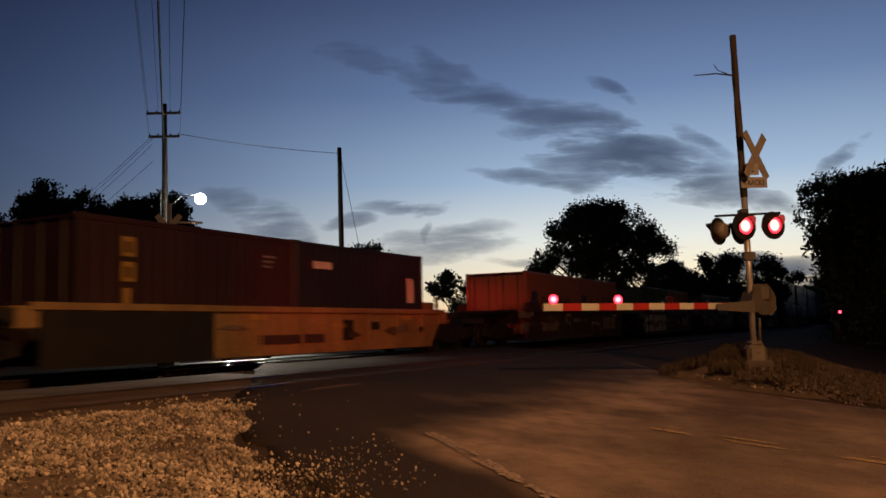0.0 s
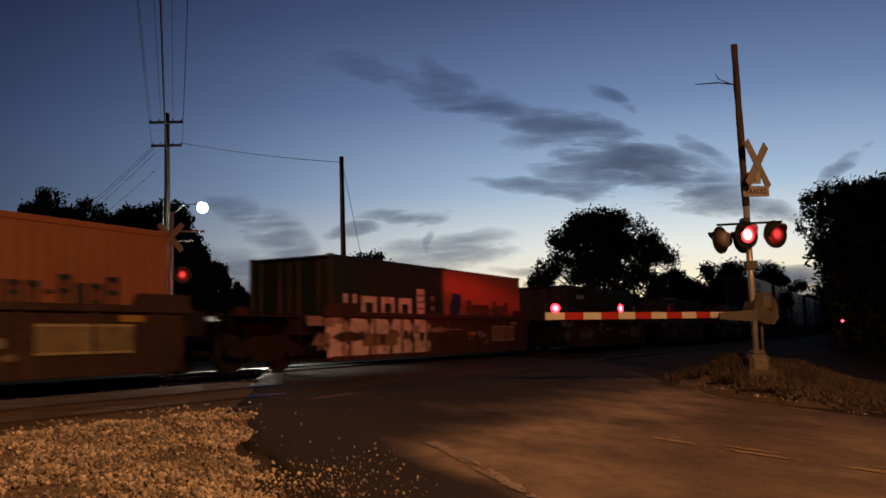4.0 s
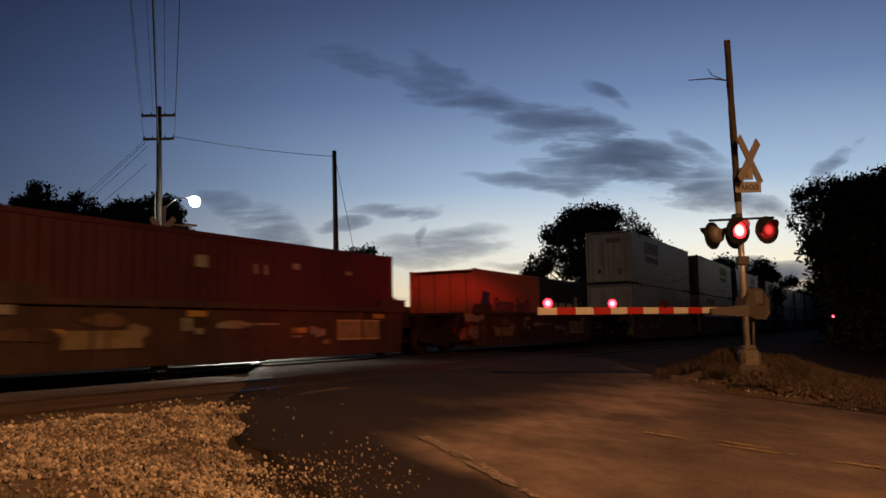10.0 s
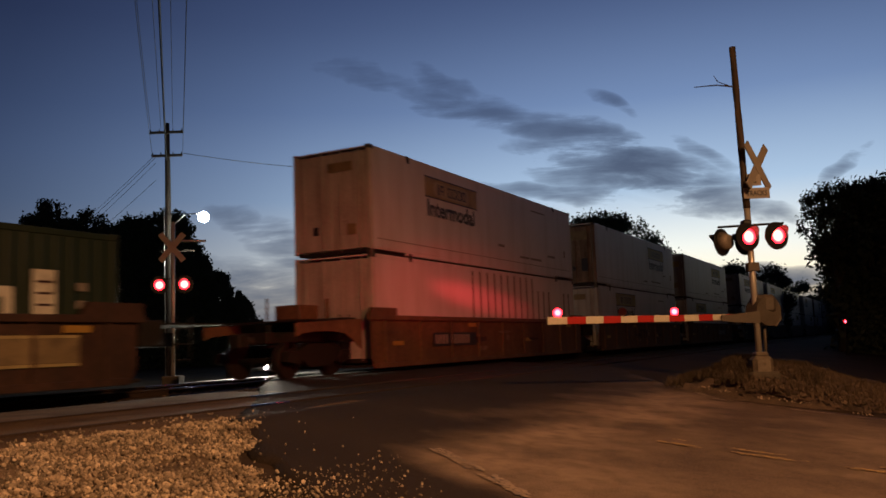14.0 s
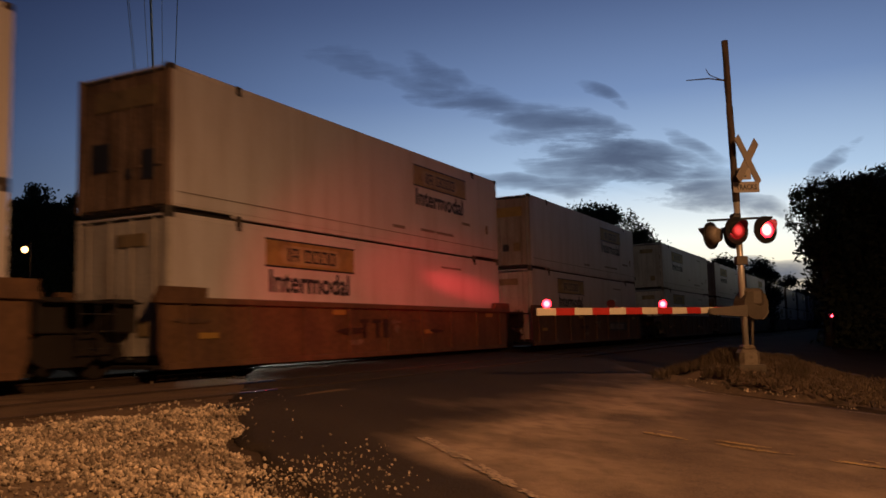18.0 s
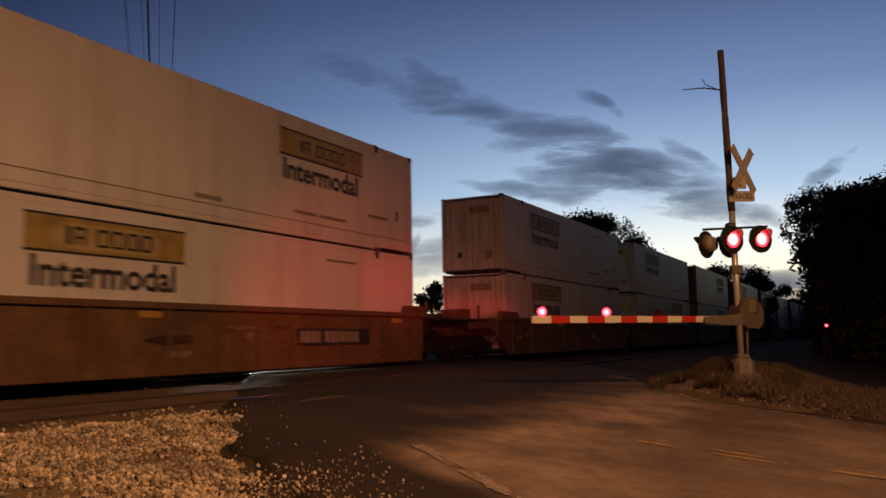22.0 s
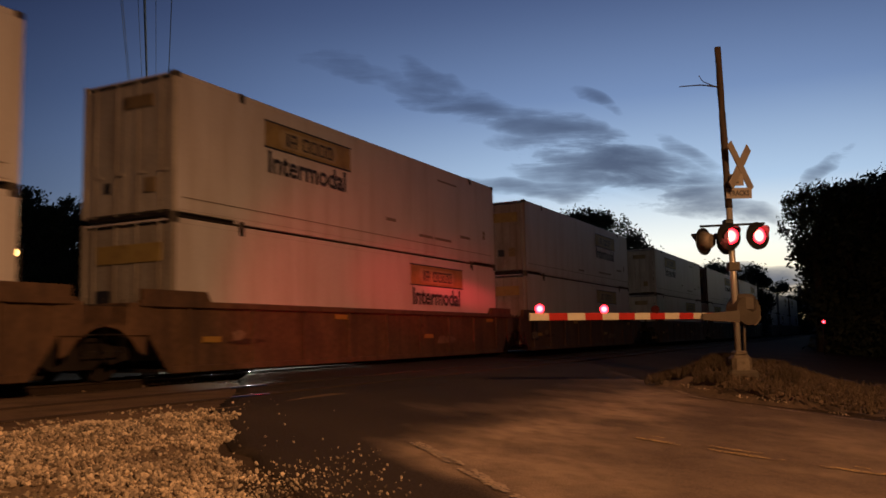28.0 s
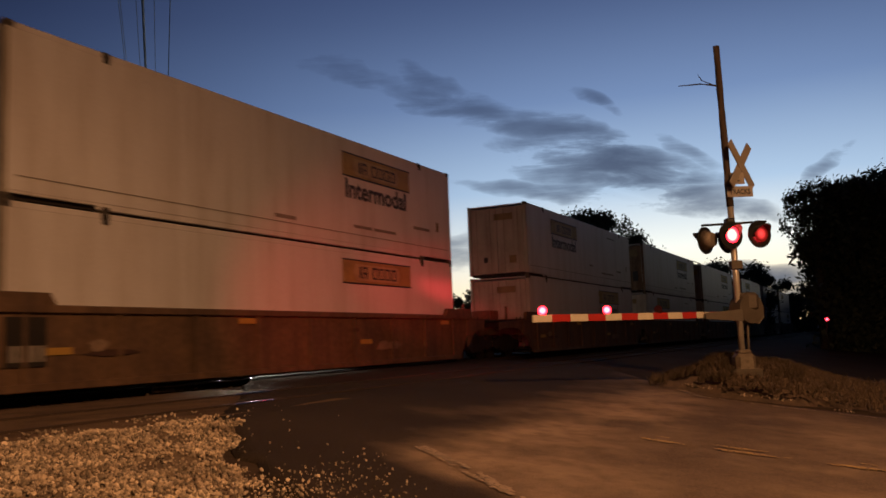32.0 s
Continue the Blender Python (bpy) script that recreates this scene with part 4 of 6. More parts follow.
long_red = make_container(12.19, 2.59, "red", "rust red corrugated forty foot shipping container", LOAD)
bm = bmesh.new()
box(bm, 4.4, 4.75, -1.306, -1.302, 1.85, 2.10)
part("stencil", bm, "stencil_grey", long_red, "pale mark high on the side")
for x0, x1, z0, z1 in ((6.2, 6.30, 1.80, 2.02), (6.55, 6.65, 1.80, 2.02), (7.6, 7.85, 1.98, 2.12), (9.8, 10.1, 1.95, 2.05)):
    bm = bmesh.new()
    box(bm, x0, x1, -1.306, -1.302, z0, z1)
    part("stencil", bm, "stencil_grey", long_red, "pale mark high on the side")
keyed(long_red, 82.55, MAIN, 0.24)

# older well wagons
yellow = make_well_wagon(12.25, "car_yellow", 1.25, 0.20, "yellow well wagon with dark patches, carrying short containers", RAKE, 0.0, "coupled", "coupled")
for x0, x1, z0, z1, m in ((4.6, 7.0, 0.42, 0.62, "car_brown"), (7.8, 8.25, 0.45, 0.95, "steel_dark"), (9.0, 9.5, 0.7, 0.9, "steel_dark"), (11.7, 12.0, 0.6, 0.75, "steel_dark"), (-0.8, 3.15, 0.16, 1.10, "steel_dark")):
    bm = bmesh.new()
    box(bm, x0, x1, -1.452 if x0 > 0 else -1.505, -1.44, z0, z1)
    part("painted_patch", bm, m, yellow, "dark painted patch")
keyed(yellow, 9.88)
brown = make_well_wagon(12.12, "car_brown", 1.38, 0.18, "brown articulated well wagon, grimy, with reflectors", RAKE, 0.22, "truck", "shared")
text_part("48", 0.44, 0.74, -0.95, 0.43, -1.452, "post_grey", brown, "pale number 48 on the side")
data_block(brown, 3.9, 0.80, 1.05, "stencil_grey", [(0.12, 0, 1), (0.12, 0, 1), (-0.6, 0, 1), (0.5, 0.2, 0.6)])
data_block(brown, -1.15, 1.00, 1.26, "stencil_grey", [(0.62, 0.1, 1), (0.42, 0, 0.8), (0.30, 0.3, 1)], name="painted_patch")
data_block(brown, 4.26, 0.73, 0.85, "stencil_grey", [(0.24, 0, 1)], name="placard")
data_block(brown, 5.6, 0.91, 0.95, "stencil_grey", [(1.3, 0, 1)], name="painted_line")
data_block(brown, 7.4, 0.62, 1.00, "stencil_grey", [(0.30, 0, 0.15), (-0.30, 0, 1), (0.16, 0.2, 0.7), (0.12, 0, 0.6), (0.2, 0.1, 0.5)], name="placard")
for z0, z1 in ((0.53, 0.58), (0.99, 1.04), (0.585, 0.985)):
    data_block(brown, 9.2, z0, z1, "sign_brown" if z1 - z0 > 0.1 else "sign_pale", [(2.0, 0, 1)], name="painted_panel")
data_block(brown, 1.2, 0.50, 0.90, "sign_brown", [(0.9, 0, 0.8), (0.75, 0, 0.8)], name="painted_panel")
for k, q in enumerate((30.28, 47.78, 65.18, 82.53, 100.26)):
    keyed(clone(brown, USED), q)
# painted lettering on one wagon: large pale rounded shapes
bm = bmesh.new()
rnd = random.Random(5)
x = -0.4
for w in (0.95, 0.9, 1.0, 1.15, 1.0):
    prism(bm, [(x + 0.06, 0.26), (x + w - 0.1, 0.24), (x + w, 0.5), (x + w * 0.8, 0.72), (x + w, 1.0), (x + w - 0.15, 1.2), (x + 0.12, 1.22), (x - 0.02, 0.9), (x + 0.1, 0.6)], -1.4525, -1.441)
    x += w + 0.06
graffiti_mesh = mesh_of("spray_paint", bm, "ink_white")
graffiti_wagon = TRAIN[-4][0]
g = new("spray_paint", graffiti_mesh)
g.parent = graffiti_wagon
tagged(g, "pale sprayed shapes on the side plate")
for xx, zz in ((0.2, 0.62), (1.15, 0.65), (2.15, 0.55), (3.4, 0.66), (4.3, 0.6)):
    bm = bmesh.new()
    prism(bm, [(xx - 0.09, zz), (xx + 0.09, zz), (xx + 0.09, zz - 0.2), (xx + 0.14, zz - 0.2), (xx + 0.14, zz + 0.24), (xx - 0.09, zz + 0.24)], -1.4565, -1.451)
    part("spray_outline", bm, "ink", graffiti_wagon, "dark sprayed outline")

# fifty-three foot boxes, two high, in three-unit wagons
white = make_container(16.15, INTERMODAL_HEIGHT, "white", "white fifty-three foot intermodal container, stained door end", LOAD, smooth=True, end_mat="white_end")
white_rust = make_container(16.15, INTERMODAL_HEIGHT, "white", "white fifty-three foot intermodal container, rusty brown door end", LOAD, smooth=True, end_mat="rust_end")
white_dull = make_container(16.15, INTERMODAL_HEIGHT, "white", "white fifty-three foot intermodal container, dull grey door end", LOAD, smooth=True, end_mat="dull_end")
white_ribbed = make_container(16.15, INTERMODAL_HEIGHT, "white", "white fifty-three foot container with upright ribs", LOAD, ribs=True, end_mat="white_end")


def yellow_panel(root, x, words=True, z=0.0):
    y = -1.315
    bm = bmesh.new()
    box(bm, x, x + 3.6, y - 0.004, y, 1.90 + z, 2.52 + z)
    part("yellow_panel", bm, "sign_yellow", root, "faded yellow panel")
    bm = bmesh.new()
    prism(bm, [(x + 0.62, 1.98 + z), (x + 2.86, 1.98 + z), (x + 2.98, 2.20 + z), (x + 2.86, 2.42 + z), (x + 0.62, 2.42 + z), (x + 0.50, 2.20 + z)], y - 0.008, y - 0.002)
    part("inner_plate", bm, "sign_pale", root, "paler plate behind the letters")
    bm = bmesh.new()
    for zz in (1.88, 2.50):
        box(bm, x - 0.02, x + 3.62, y - 0.006, y - 0.001, zz + z, zz + 0.04 + z)
    frames(bm, [(0.09, 0, 1), (0.24, 0, 1), (-0.10, 0, 1), (0.27, 0, 1), (0.26, 0, 1), (0.27, 0, 1), (0.26, 0, 1)], x + 0.80, 2.04 + z, 2.36 + z, y - 0.007, 0.075, 0.055)
    part("lettering", bm, "ink", root, "dark letter blocks on the panel")
    if words:
        text_part("Intermodal", 0.53, 3.25, x + 0.12, 1.30 + z, y, "ink", root, "dark lettering reading Intermodal")


def small_marks(root, rnd):
    for k in range(2):
        x = rnd.uniform(6.5, 9.5) if k else rnd.uniform(12.8, 14.5)
        z = rnd.uniform(0.5, 1.1)
        bm = bmesh.new()
        box(bm, x, x + rnd.uniform(0.5, 1.3), -1.318, -1.314, z, z + 0.09)
        part("stencil", bm, "stencil_grey", root, "small grey stencilled line")


def seam_lines(root):
    """The lower seam along the side, faded lines of print above it and rust under the castings."""
    for x0, x1, z0, z1, mat, nm, words in (
            (0.25, 15.9, 0.405, 0.425, "stencil_grey", "side_seam", "thin seam along the lower side"),
            (10.3, 11.2, 0.60, 0.68, "stencil_grey", "stencil", "small grey stencilled line"), (11.32, 12.5, 0.60, 0.68, "stencil_grey", "stencil", "small grey stencilled line"),
            (1.98, 2.12, 2.78, 2.96, "steel_dark", "casting_plate", "grimy plate under the lifting casting"), (14.02, 14.16, 2.78, 2.96, "steel_dark", "casting_plate", "grimy plate under the lifting casting"),
            (11.6, 13.0, 2.52, 2.58, "stencil_grey", "stencil", "small grey stencilled line"), (15.1, 15.25, 0.95, 1.25, "sign_brown", "stencil", "small brown placard")):
        bm = bmesh.new()
        box(bm, x0, x1, -1.318, -1.312, z0, z1)
        part(nm, bm, mat, root, words)


def door_plates(root, plates):
    for y0, y1, z0, z1, mat, words in plates:
        bm = bmesh.new()
        box(bm, -0.006, 0.03, y0, y1, z0, z1, 0.002)
        part("end_sign", bm, mat, root, words)


for root, seed in ((white, 3), (white_rust, 8), (white_dull, 12)):
    small_marks(root, random.Random(seed))
    seam_lines(root)
door_plates(white, ((-0.70, 0.10, 2.34, 2.60, "sign_brown", "weathered brownish sign on the doors"), (0.46, 0.62, 0.62, 0.84, "ink", "dark data plate"), (-0.80, -0.52, 0.55, 0.85, "sign_brown", "rust stain round a latch")))
door_plates(white_rust, ((-0.95, 0.75, 2.20, 2.62, "sign_brown", "faded sign across the doors"), (0.35, 0.85, 0.95, 1.55, "ink", "dark torn patch"), (-0.92, -0.60, 0.7, 1.3, "ink", "dark rust hole"), (-0.30, -0.12, 0.75, 0.95, "ink", "dark data plate")))
door_plates(white_dull, ((-0.98, 0.80, 2.12, 2.50, "sign_yellow", "worn yellow band across the doors"), (0.42, 0.80, 1.20, 1.58, "ink", "dark square placard"), (-0.38, -0.12, 0.72, 1.0, "ink", "dark data plate"), (-0.86, -0.58, 0.70, 1.05, "sign_brown", "rust stain round a latch")))

# each stack: place, where the panels start on the upper and lower box, ribbed lower box, door ends of both
STACKS = [
    (120.85, 3.05, None, True, "cc"),
    (140.40, 9.9, 2.95, False, "rc"),
    (159.80, 9.72, 3.05, False, "dc"),
    (183.03, 2.85, 2.80, False, "cc"),
    (202.58, 2.85, 9.7, False, "cd"),
    (221.87, 9.80, -9.70, False, "dd"),
    (244.95, 2.9, 9.6, False, "cc"), (264.40, 9.7, 2.9, False, "rc"), (283.80, 9.8, 9.6, False, "dc"),
    (307.0, 2.9, 3.0, False, "cc"), (326.4, 9.7, 2.9, False, "cd"), (345.8, 2.9, 9.7, False, "rc"),
]
PLAIN = {"c": white, "r": white_rust, "d": white_dull, "ribbed": white_ribbed}
TOP_Z, LOW_Z = STACK_TOP - INTERMODAL_HEIGHT, STACK_TOP - 2 * INTERMODAL_HEIGHT
variants = {}


def stack_box(panel, ribbed, end, lift):
    """A container of that kind, made once and then copied."""
    key = (panel, ribbed, end, lift)
    if key not in variants:
        root = copy_thing(PLAIN["ribbed" if ribbed else end], Matrix())
        if panel:
            yellow_panel(root, abs(panel), panel > 0, lift)
        variants[key] = root
        return root
    return copy_thing(variants[key], Matrix())


for q, up, low, ribbed, ends in STACKS:
    keyed(stack_box(up, False, ends[0], 0.07), q, MAIN, TOP_Z)
    keyed(stack_box(low, ribbed, ends[1], 0.19), q, MAIN, LOW_Z)
for root in PLAIN.values():
    for o in (*root.children_recursive, root):
        bpy.data.objects.remove(o)

def plated(root, x, width):
    data_block(root, x, 0.64, 1.00, "ink", [(width, -0.05, 1.05)], name="black_panel")
    n = int(width / 0.25)
    data_block(root, x + 0.12, 0.68, 0.96, "stencil_grey", [(0.15 + 0.02 * (k % 3), 0, 1) if k != 4 else (-0.1, 0, 1) for k in range(n)], y=-1.456)


TAN_LABEL = "ochre three-unit well wagon under double-stacked containers"
UNITS = []
for k in range(3):
    UNITS.append(make_well_wagon(16.15, "car_tan", 1.50, 0.13, TAN_LABEL, RAKE, 0.20, "truck" if k else "coupled", "coupled" if k == 2 else "shared"))
plated(UNITS[0], 3.0, 2.9)
data_block(UNITS[1], 6.6, 0.60, 1.10, "car_brown", [(0.44, 0.8, 1), (-0.05, 0, 1), (0.44, 0.8, 1), (-0.05, 0, 1), (0.40, 0, 1)], name="lettering", y=-1.458)
data_block(UNITS[1], 6.76, 0.60, 1.00, "car_brown", [(0.14, 0, 1), (-0.40, 0, 1), (0.14, 0, 1)], name="lettering", y=-1.458)
plated(UNITS[2], 10.2, 3.2)
OLIVE_LABEL = "dull brown three-unit well wagon under double-stacked containers"
OLIVE = [make_well_wagon(16.15, "car_olive", 1.50, 0.13, OLIVE_LABEL, RAKE, 0.20, "truck" if k else "coupled", "coupled" if k == 2 else "shared") for k in range(3)]
data_block(OLIVE[2], 0.0, 0.50, 1.30, "steel_dark", [(0.75, 0, 1)], name="dark_panel")
data_block(OLIVE[2], 0.08, 0.58, 0.84, "stencil_grey", [(0.11, 0, 1), (0.13, 0, 1), (0.13, 0, 1), (0.11, 0, 1)], y=-1.456)
for i, (q, *rest) in enumerate(STACKS):
    keyed(UNITS[i] if i < 3 else clone(OLIVE[i % 3], USED), q)


# ---- crossing signals ----
def lamp_head(parent, name, at, facing, lit_slot):
    """A round signal lamp: shell, disc, hood and a lens that turns over when the lamp goes on."""
    m = Matrix.Translation(at) @ Matrix.Rotation(facing, 4, "Z")
    holder = new(name)
    holder.empty_display_size = 0.1
    holder.parent = parent
    holder.matrix_basis = m
    bm = bmesh.new()
    tube(bm, (0, 0.035, 0), (0, 0.01, 0), 0.255, 0.255, 28)
    part("background_disc", bm, "black", holder, "round black background")
    bm = bmesh.new()
    tube(bm, (0, 0.035, 0), (0, 0.20, 0), 0.20, 0.12, 20)
    part("shell", bm, "lamp_back", holder, "weathered lamp shell")
    bm = bmesh.new()
    n = 16
    for i in range(n):
        a0, a1 = math.radians(-20 + 220 * i / n), math.radians(-20 + 220 * (i + 1) / n)
        L0, L1 = 0.04 + 0.17 * max(0, math.sin(a0)), 0.04 + 0.17 * max(0, math.sin(a1))
        q = [(0.165 * math.cos(a0), 0.01, 0.165 * math.sin(a0)), (0.165 * math.cos(a1), 0.01, 0.165 * math.sin(a1)), (0.17 * math.cos(a1), -L1, 0.17 * math.sin(a1)), (0.17 * math.cos(a0), -L0, 0.17 * math.sin(a0))]
        bm.faces.new([bm.verts.new(v) for v in q])
    bmesh.ops.remove_doubles(bm, verts=bm.verts[:], dist=0.0005)
    bmesh.ops.solidify(bm, geom=bm.faces[:], thickness=0.006)
    part("hood", bm, "lamp_hood", holder, "black sun hood")
    bm = bmesh.new()
    tube(bm, (0, 0.0, 0), (0, 0.012, 0), 0.15, 0.15, 24)
    bm.faces.ensure_lookup_table()
    for f in bm.faces:
        f.material_index = 1 if f.normal.y < -0.5 else 0
    lens = part("lens", bm, ["dim_red" if lit_slot else "dark_red", "glow_red"], holder, "red signal lens")
    lens.location = (0, -0.012, 0)
    if lit_slot:
        FLASHERS.append((lens, lit_slot, 0.075))
    else:
        for f in lens.data.polygons:
            f.material_index = 0
    return holder


FLASHERS = []


def crossbuck(parent, z, tilt_face, mat="alu_board", x=0.0, y=-0.08):
    m = Matrix.Translation((x, y, z)) @ Matrix.Rotation(tilt_face, 4, "Z")
    for a in (50, -50):
        bm = bmesh.new()
        box(bm, -0.52, 0.52, -0.012 - 0.014 * (a > 0), 0.012 - 0.014 * (a > 0), -0.085, 0.085, 0.004, m=Matrix.Rotation(radians(a), 4, "Y"))
        b = part("crossbuck_blade", bm, mat, parent, "weathered white crossbuck blade")
        b.matrix_basis = m


# near mast with its gate
mast = thing("crossing_signal", pose(5.60, 15.5, -0.05), "galvanised crossing signal mast with red flashers and crossbuck", "crossing signal")
FACE = radians(37.2 + 8)      # the lamps face the road's traffic
bm = bmesh.new()
tube(bm, (0, 0, 0.20), (-0.02, 0, 3.05), 0.058, n=16)
part("mast_tube", bm, "galv", mast)
bm = bmesh.new()
limb(bm, [(-0.02 - 0.006 * k, 0.004 * (k % 3), 3.0 + 0.44 * k) for k in range(8)], [0.066, 0.070, 0.064, 0.068, 0.062, 0.066, 0.060, 0.060], 10)
part("old_pole_top", bm, "pole_wood", mast, "rough timber pole rising behind the signs")
bm = bmesh.new()
tube(bm, (-0.06, -0.02, 5.30), (-0.42, -0.05, 5.34), 0.018, 0.012, 6)
tube(bm, (-0.42, -0.05, 5.34), (-0.86, -0.1, 5.30), 0.014, 0.008, 6)
tube(bm, (-0.16, -0.03, 5.31), (-0.38, 0.0, 5.42), 0.012, 0.008, 6)
tube(bm, (-0.38, 0.0, 5.42), (-0.45, 0.0, 5.54), 0.010, 0.006, 6)
part("bare_branch", bm, "bark", mast, "thin bare branching bracket")
bm = bmesh.new()
tube(bm, (-0.55, 0.1, 2.68), (0.62, -0.02, 2.70), 0.022, n=8)
box(bm, -0.14, 0.02, -0.09, 0.09, 2.58, 2.78, 0.02)
part("cross_arm", bm, "black", mast)
for x, slot in ((-0.06, "B"), (0.47, "A")):
    lamp_head(mast, "front_lamp", (x - 0.02, -0.13, 2.46), radians(20), slot)
    bm = bmesh.new()
    tube(bm, (x - 0.02, -0.05, 2.50), (x - 0.02, -0.0, 2.70), 0.02, n=6)
    part("lamp_bracket", bm, "black", mast)
for x, turned in ((-0.50, 220), (-0.08, 210)):
    lamp_head(mast, "rear_lamp", (x, 0.14, 2.40), radians(turned), None)
crossbuck(mast, 3.76, radians(38), x=0.19, y=-0.10)
bm = bmesh.new()
box(bm, -0.02, 0.24, -0.115, -0.10, 3.40, 3.62, 0.006)
part("number_plate_board", bm, "alu_board", mast, "white board with the number of tracks")
bm = bmesh.new()
box(bm, -0.10, 0.38, -0.115, -0.10, 3.16, 3.36, 0.006)
part("tracks_board", bm, "alu_board", mast, "white board below the crossbuck")
text_part("2", 0.13, 0.08, 0.07, 3.45, -0.117, "ink", mast, "black numeral two")
text_part("TRACKS", 0.10, 0.38, -0.05, 3.21, -0.117, "ink", mast, "black word on the board")
bm = bmesh.new()
box(bm, -0.11, 0.10, -0.09, 0.07, 1.83, 1.99, 0.012)
part("junction_box", bm, "mech", mast, "small grey junction box")
bm = bmesh.new()
box(bm, -0.17, 0.20, -0.17, 0.17, -0.60, 0.30, 0.07)
box(bm, -0.10, 0.13, -0.13, 0.13, 0.28, 0.37, 0.03)
part("base_casting", bm, "galv_dull", mast)
bm = bmesh.new()
box(bm, -0.26, 0.27, -0.26, 0.34, -0.60, 0.02, 0.04)
part("foundation", bm, "concrete", mast, "stained concrete foundation")
bm = bmesh.new()
tube(bm, (0.13, 0.05, 0.1), (0.16, 0.05, 1.0), 0.028, n=8)
part("conduit", bm, "mech", mast)

gate = thing("crossing_gate", pose(5.42, 15.55, 0.95), "lowered crossing gate arm with red and white stripes", "crossing gate")
GATE_TURN = Matrix.Rotation(radians(37.2 + 180), 4, "Z")
bm = bmesh.new()
bmesh.ops.create_cone(bm, cap_ends=True, segments=20, radius1=0.27, radius2=0.27, depth=0.30, matrix=Matrix.Translation((0.34, 0.02, 0.10)) @ Matrix.Rotation(radians(90), 4, "X") @ Matrix.Rotation(radians(20), 4, "Y"))
box(bm, 0.16, 0.54, -0.14, 0.22, 0.06, 0.40, 0.06)
part("gate_mechanism", bm, "mech", gate, "cast gate drive housing")
bm = bmesh.new()
prism(bm, [(-0.22, -0.09), (0.16, -0.12), (0.16, 0.10), (-0.22, 0.07), (-0.52, 0.05), (-0.52, -0.06)], -0.30, -0.24)
b = part("arm_support", bm, "mech", gate)
bm = bmesh.new()
prism(bm, [(0.2, -0.10), (0.62, -0.18), (0.72, -0.05), (0.66, 0.30), (0.45, 0.34), (0.2, 0.12)], 0.16, 0.22)
part("counterweight", bm, "mech", gate, "counterweight arms")
ux, uy = math.cos(radians(37.2)), math.sin(radians(37.2))
for k in range(12):
    u0 = 0.406 * k
    bm = bmesh.new()
    box(bm, 0.001, 0.405, -0.016, 0.016, -0.057, 0.057, 0.004)
    seg = part("arm_stripe", bm, "gate_red" if k % 2 else "gate_white", gate, "red stripe of the arm" if k % 2 else "white stripe of the arm")
    seg.matrix_basis = Matrix.Translation((1.487 + ux * u0 - 5.42, 12.789 + uy * u0 - 15.55, 0.003 + 0.003 * u0)) @ Matrix.Rotation(radians(37.2), 4, "Z")
for u, slot in ((0.22, None), (1.68, "B"), (3.00, "A")):
    holder = new("gate_lamp")
    holder.empty_display_size = 0.05
    holder.parent = gate
    holder.location = (1.487 + ux * u - 5.42, 12.789 + uy * u - 15.55, 0.125)
    bm = bmesh.new()
    tube(bm, (0, 0.03, 0), (0, 0.06, 0), 0.052, n=16)
    box(bm, -0.02, 0.02, 0.03, 0.05, -0.09, -0.03)
    part("lamp_case", bm, "black", holder)
    bm = bmesh.new()
    tube(bm, (0, -0.012, 0), (0, 0.012, 0), 0.072, 0.072, 18)
    for f in bm.faces:
        f.material_index = 1 if (f.normal.y < 0.5 or not slot) else 0
    lens = part("lamp_lens", bm, ["dark_red", "glow_led"], holder, "red gate lamp lens")
    if slot:
        for poly in lens.data.polygons:
            poly.material_index = 1 if poly.normal.y < -0.5 else 0
        FLASHERS.append((lens, slot, 0.0))

# far signal across the track
far = thing("crossing_signal", pose(-7.95, 24.5, -0.10), "crossing signal across the track with red flashers", "crossing signal")
bm = bmesh.new()
tube(bm, (0, 0, 0.0), (0, 0, 4.6), 0.06, n=14)
part("mast_tube", bm, "galv", far)
bm = bmesh.new()
box(bm, -0.25, 0.25, -0.25, 0.25, -0.35, 0.15, 0.02)
part("foundation", bm, "concrete", far)
bm = bmesh.new()
tube(bm, (-0.42, 0, 2.95), (0.42, 0, 2.95), 0.022, n=8)
part("cross_arm", bm, "black", far)
for x, slot in ((-0.36, "B"), (0.36, "A")):
    lamp_head(far, "front_lamp", (x, -0.10, 2.76), radians(12), slot)
crossbuck(far, 3.85, radians(8))
bm = bmesh.new()
tube(bm, (0.0, 0, 4.05), (0.95, 0.05, 4.02), 0.035, n=8)
part("side_bracket", bm, "galv", far)

# car that waits on the road beyond the track
car = thing("car", Matrix.Translation(spot(25.14, 9.43, -0.40)) @ Matrix.Rotation(BEARING - radians(142), 4, "Z"), "dark car waiting beyond the track with headlights on", "car")
bm = bmesh.new()
prism(bm, [(-4.1, 0.30), (0.25, 0.30), (0.32, 0.55), (0.20, 0.82), (-0.9, 0.98), (-1.7, 1.40), (-3.2, 1.42), (-3.95, 1.05), (-4.15, 0.95)], -0.86, 0.86)
bmesh.ops.bevel(bm, geom=bm.edges[:], offset=0.05, segments=2, affect="EDGES")
part("car_body", bm, "black", car)
for x in (-0.62, -3.3):
    for y in (-0.80, 0.80):
        bm = bmesh.new()
        tube(bm, (x, y - 0.10, 0.32), (x, y + 0.10, 0.32), 0.32, n=18)
        part("wheel", bm, "steel_dark", car)
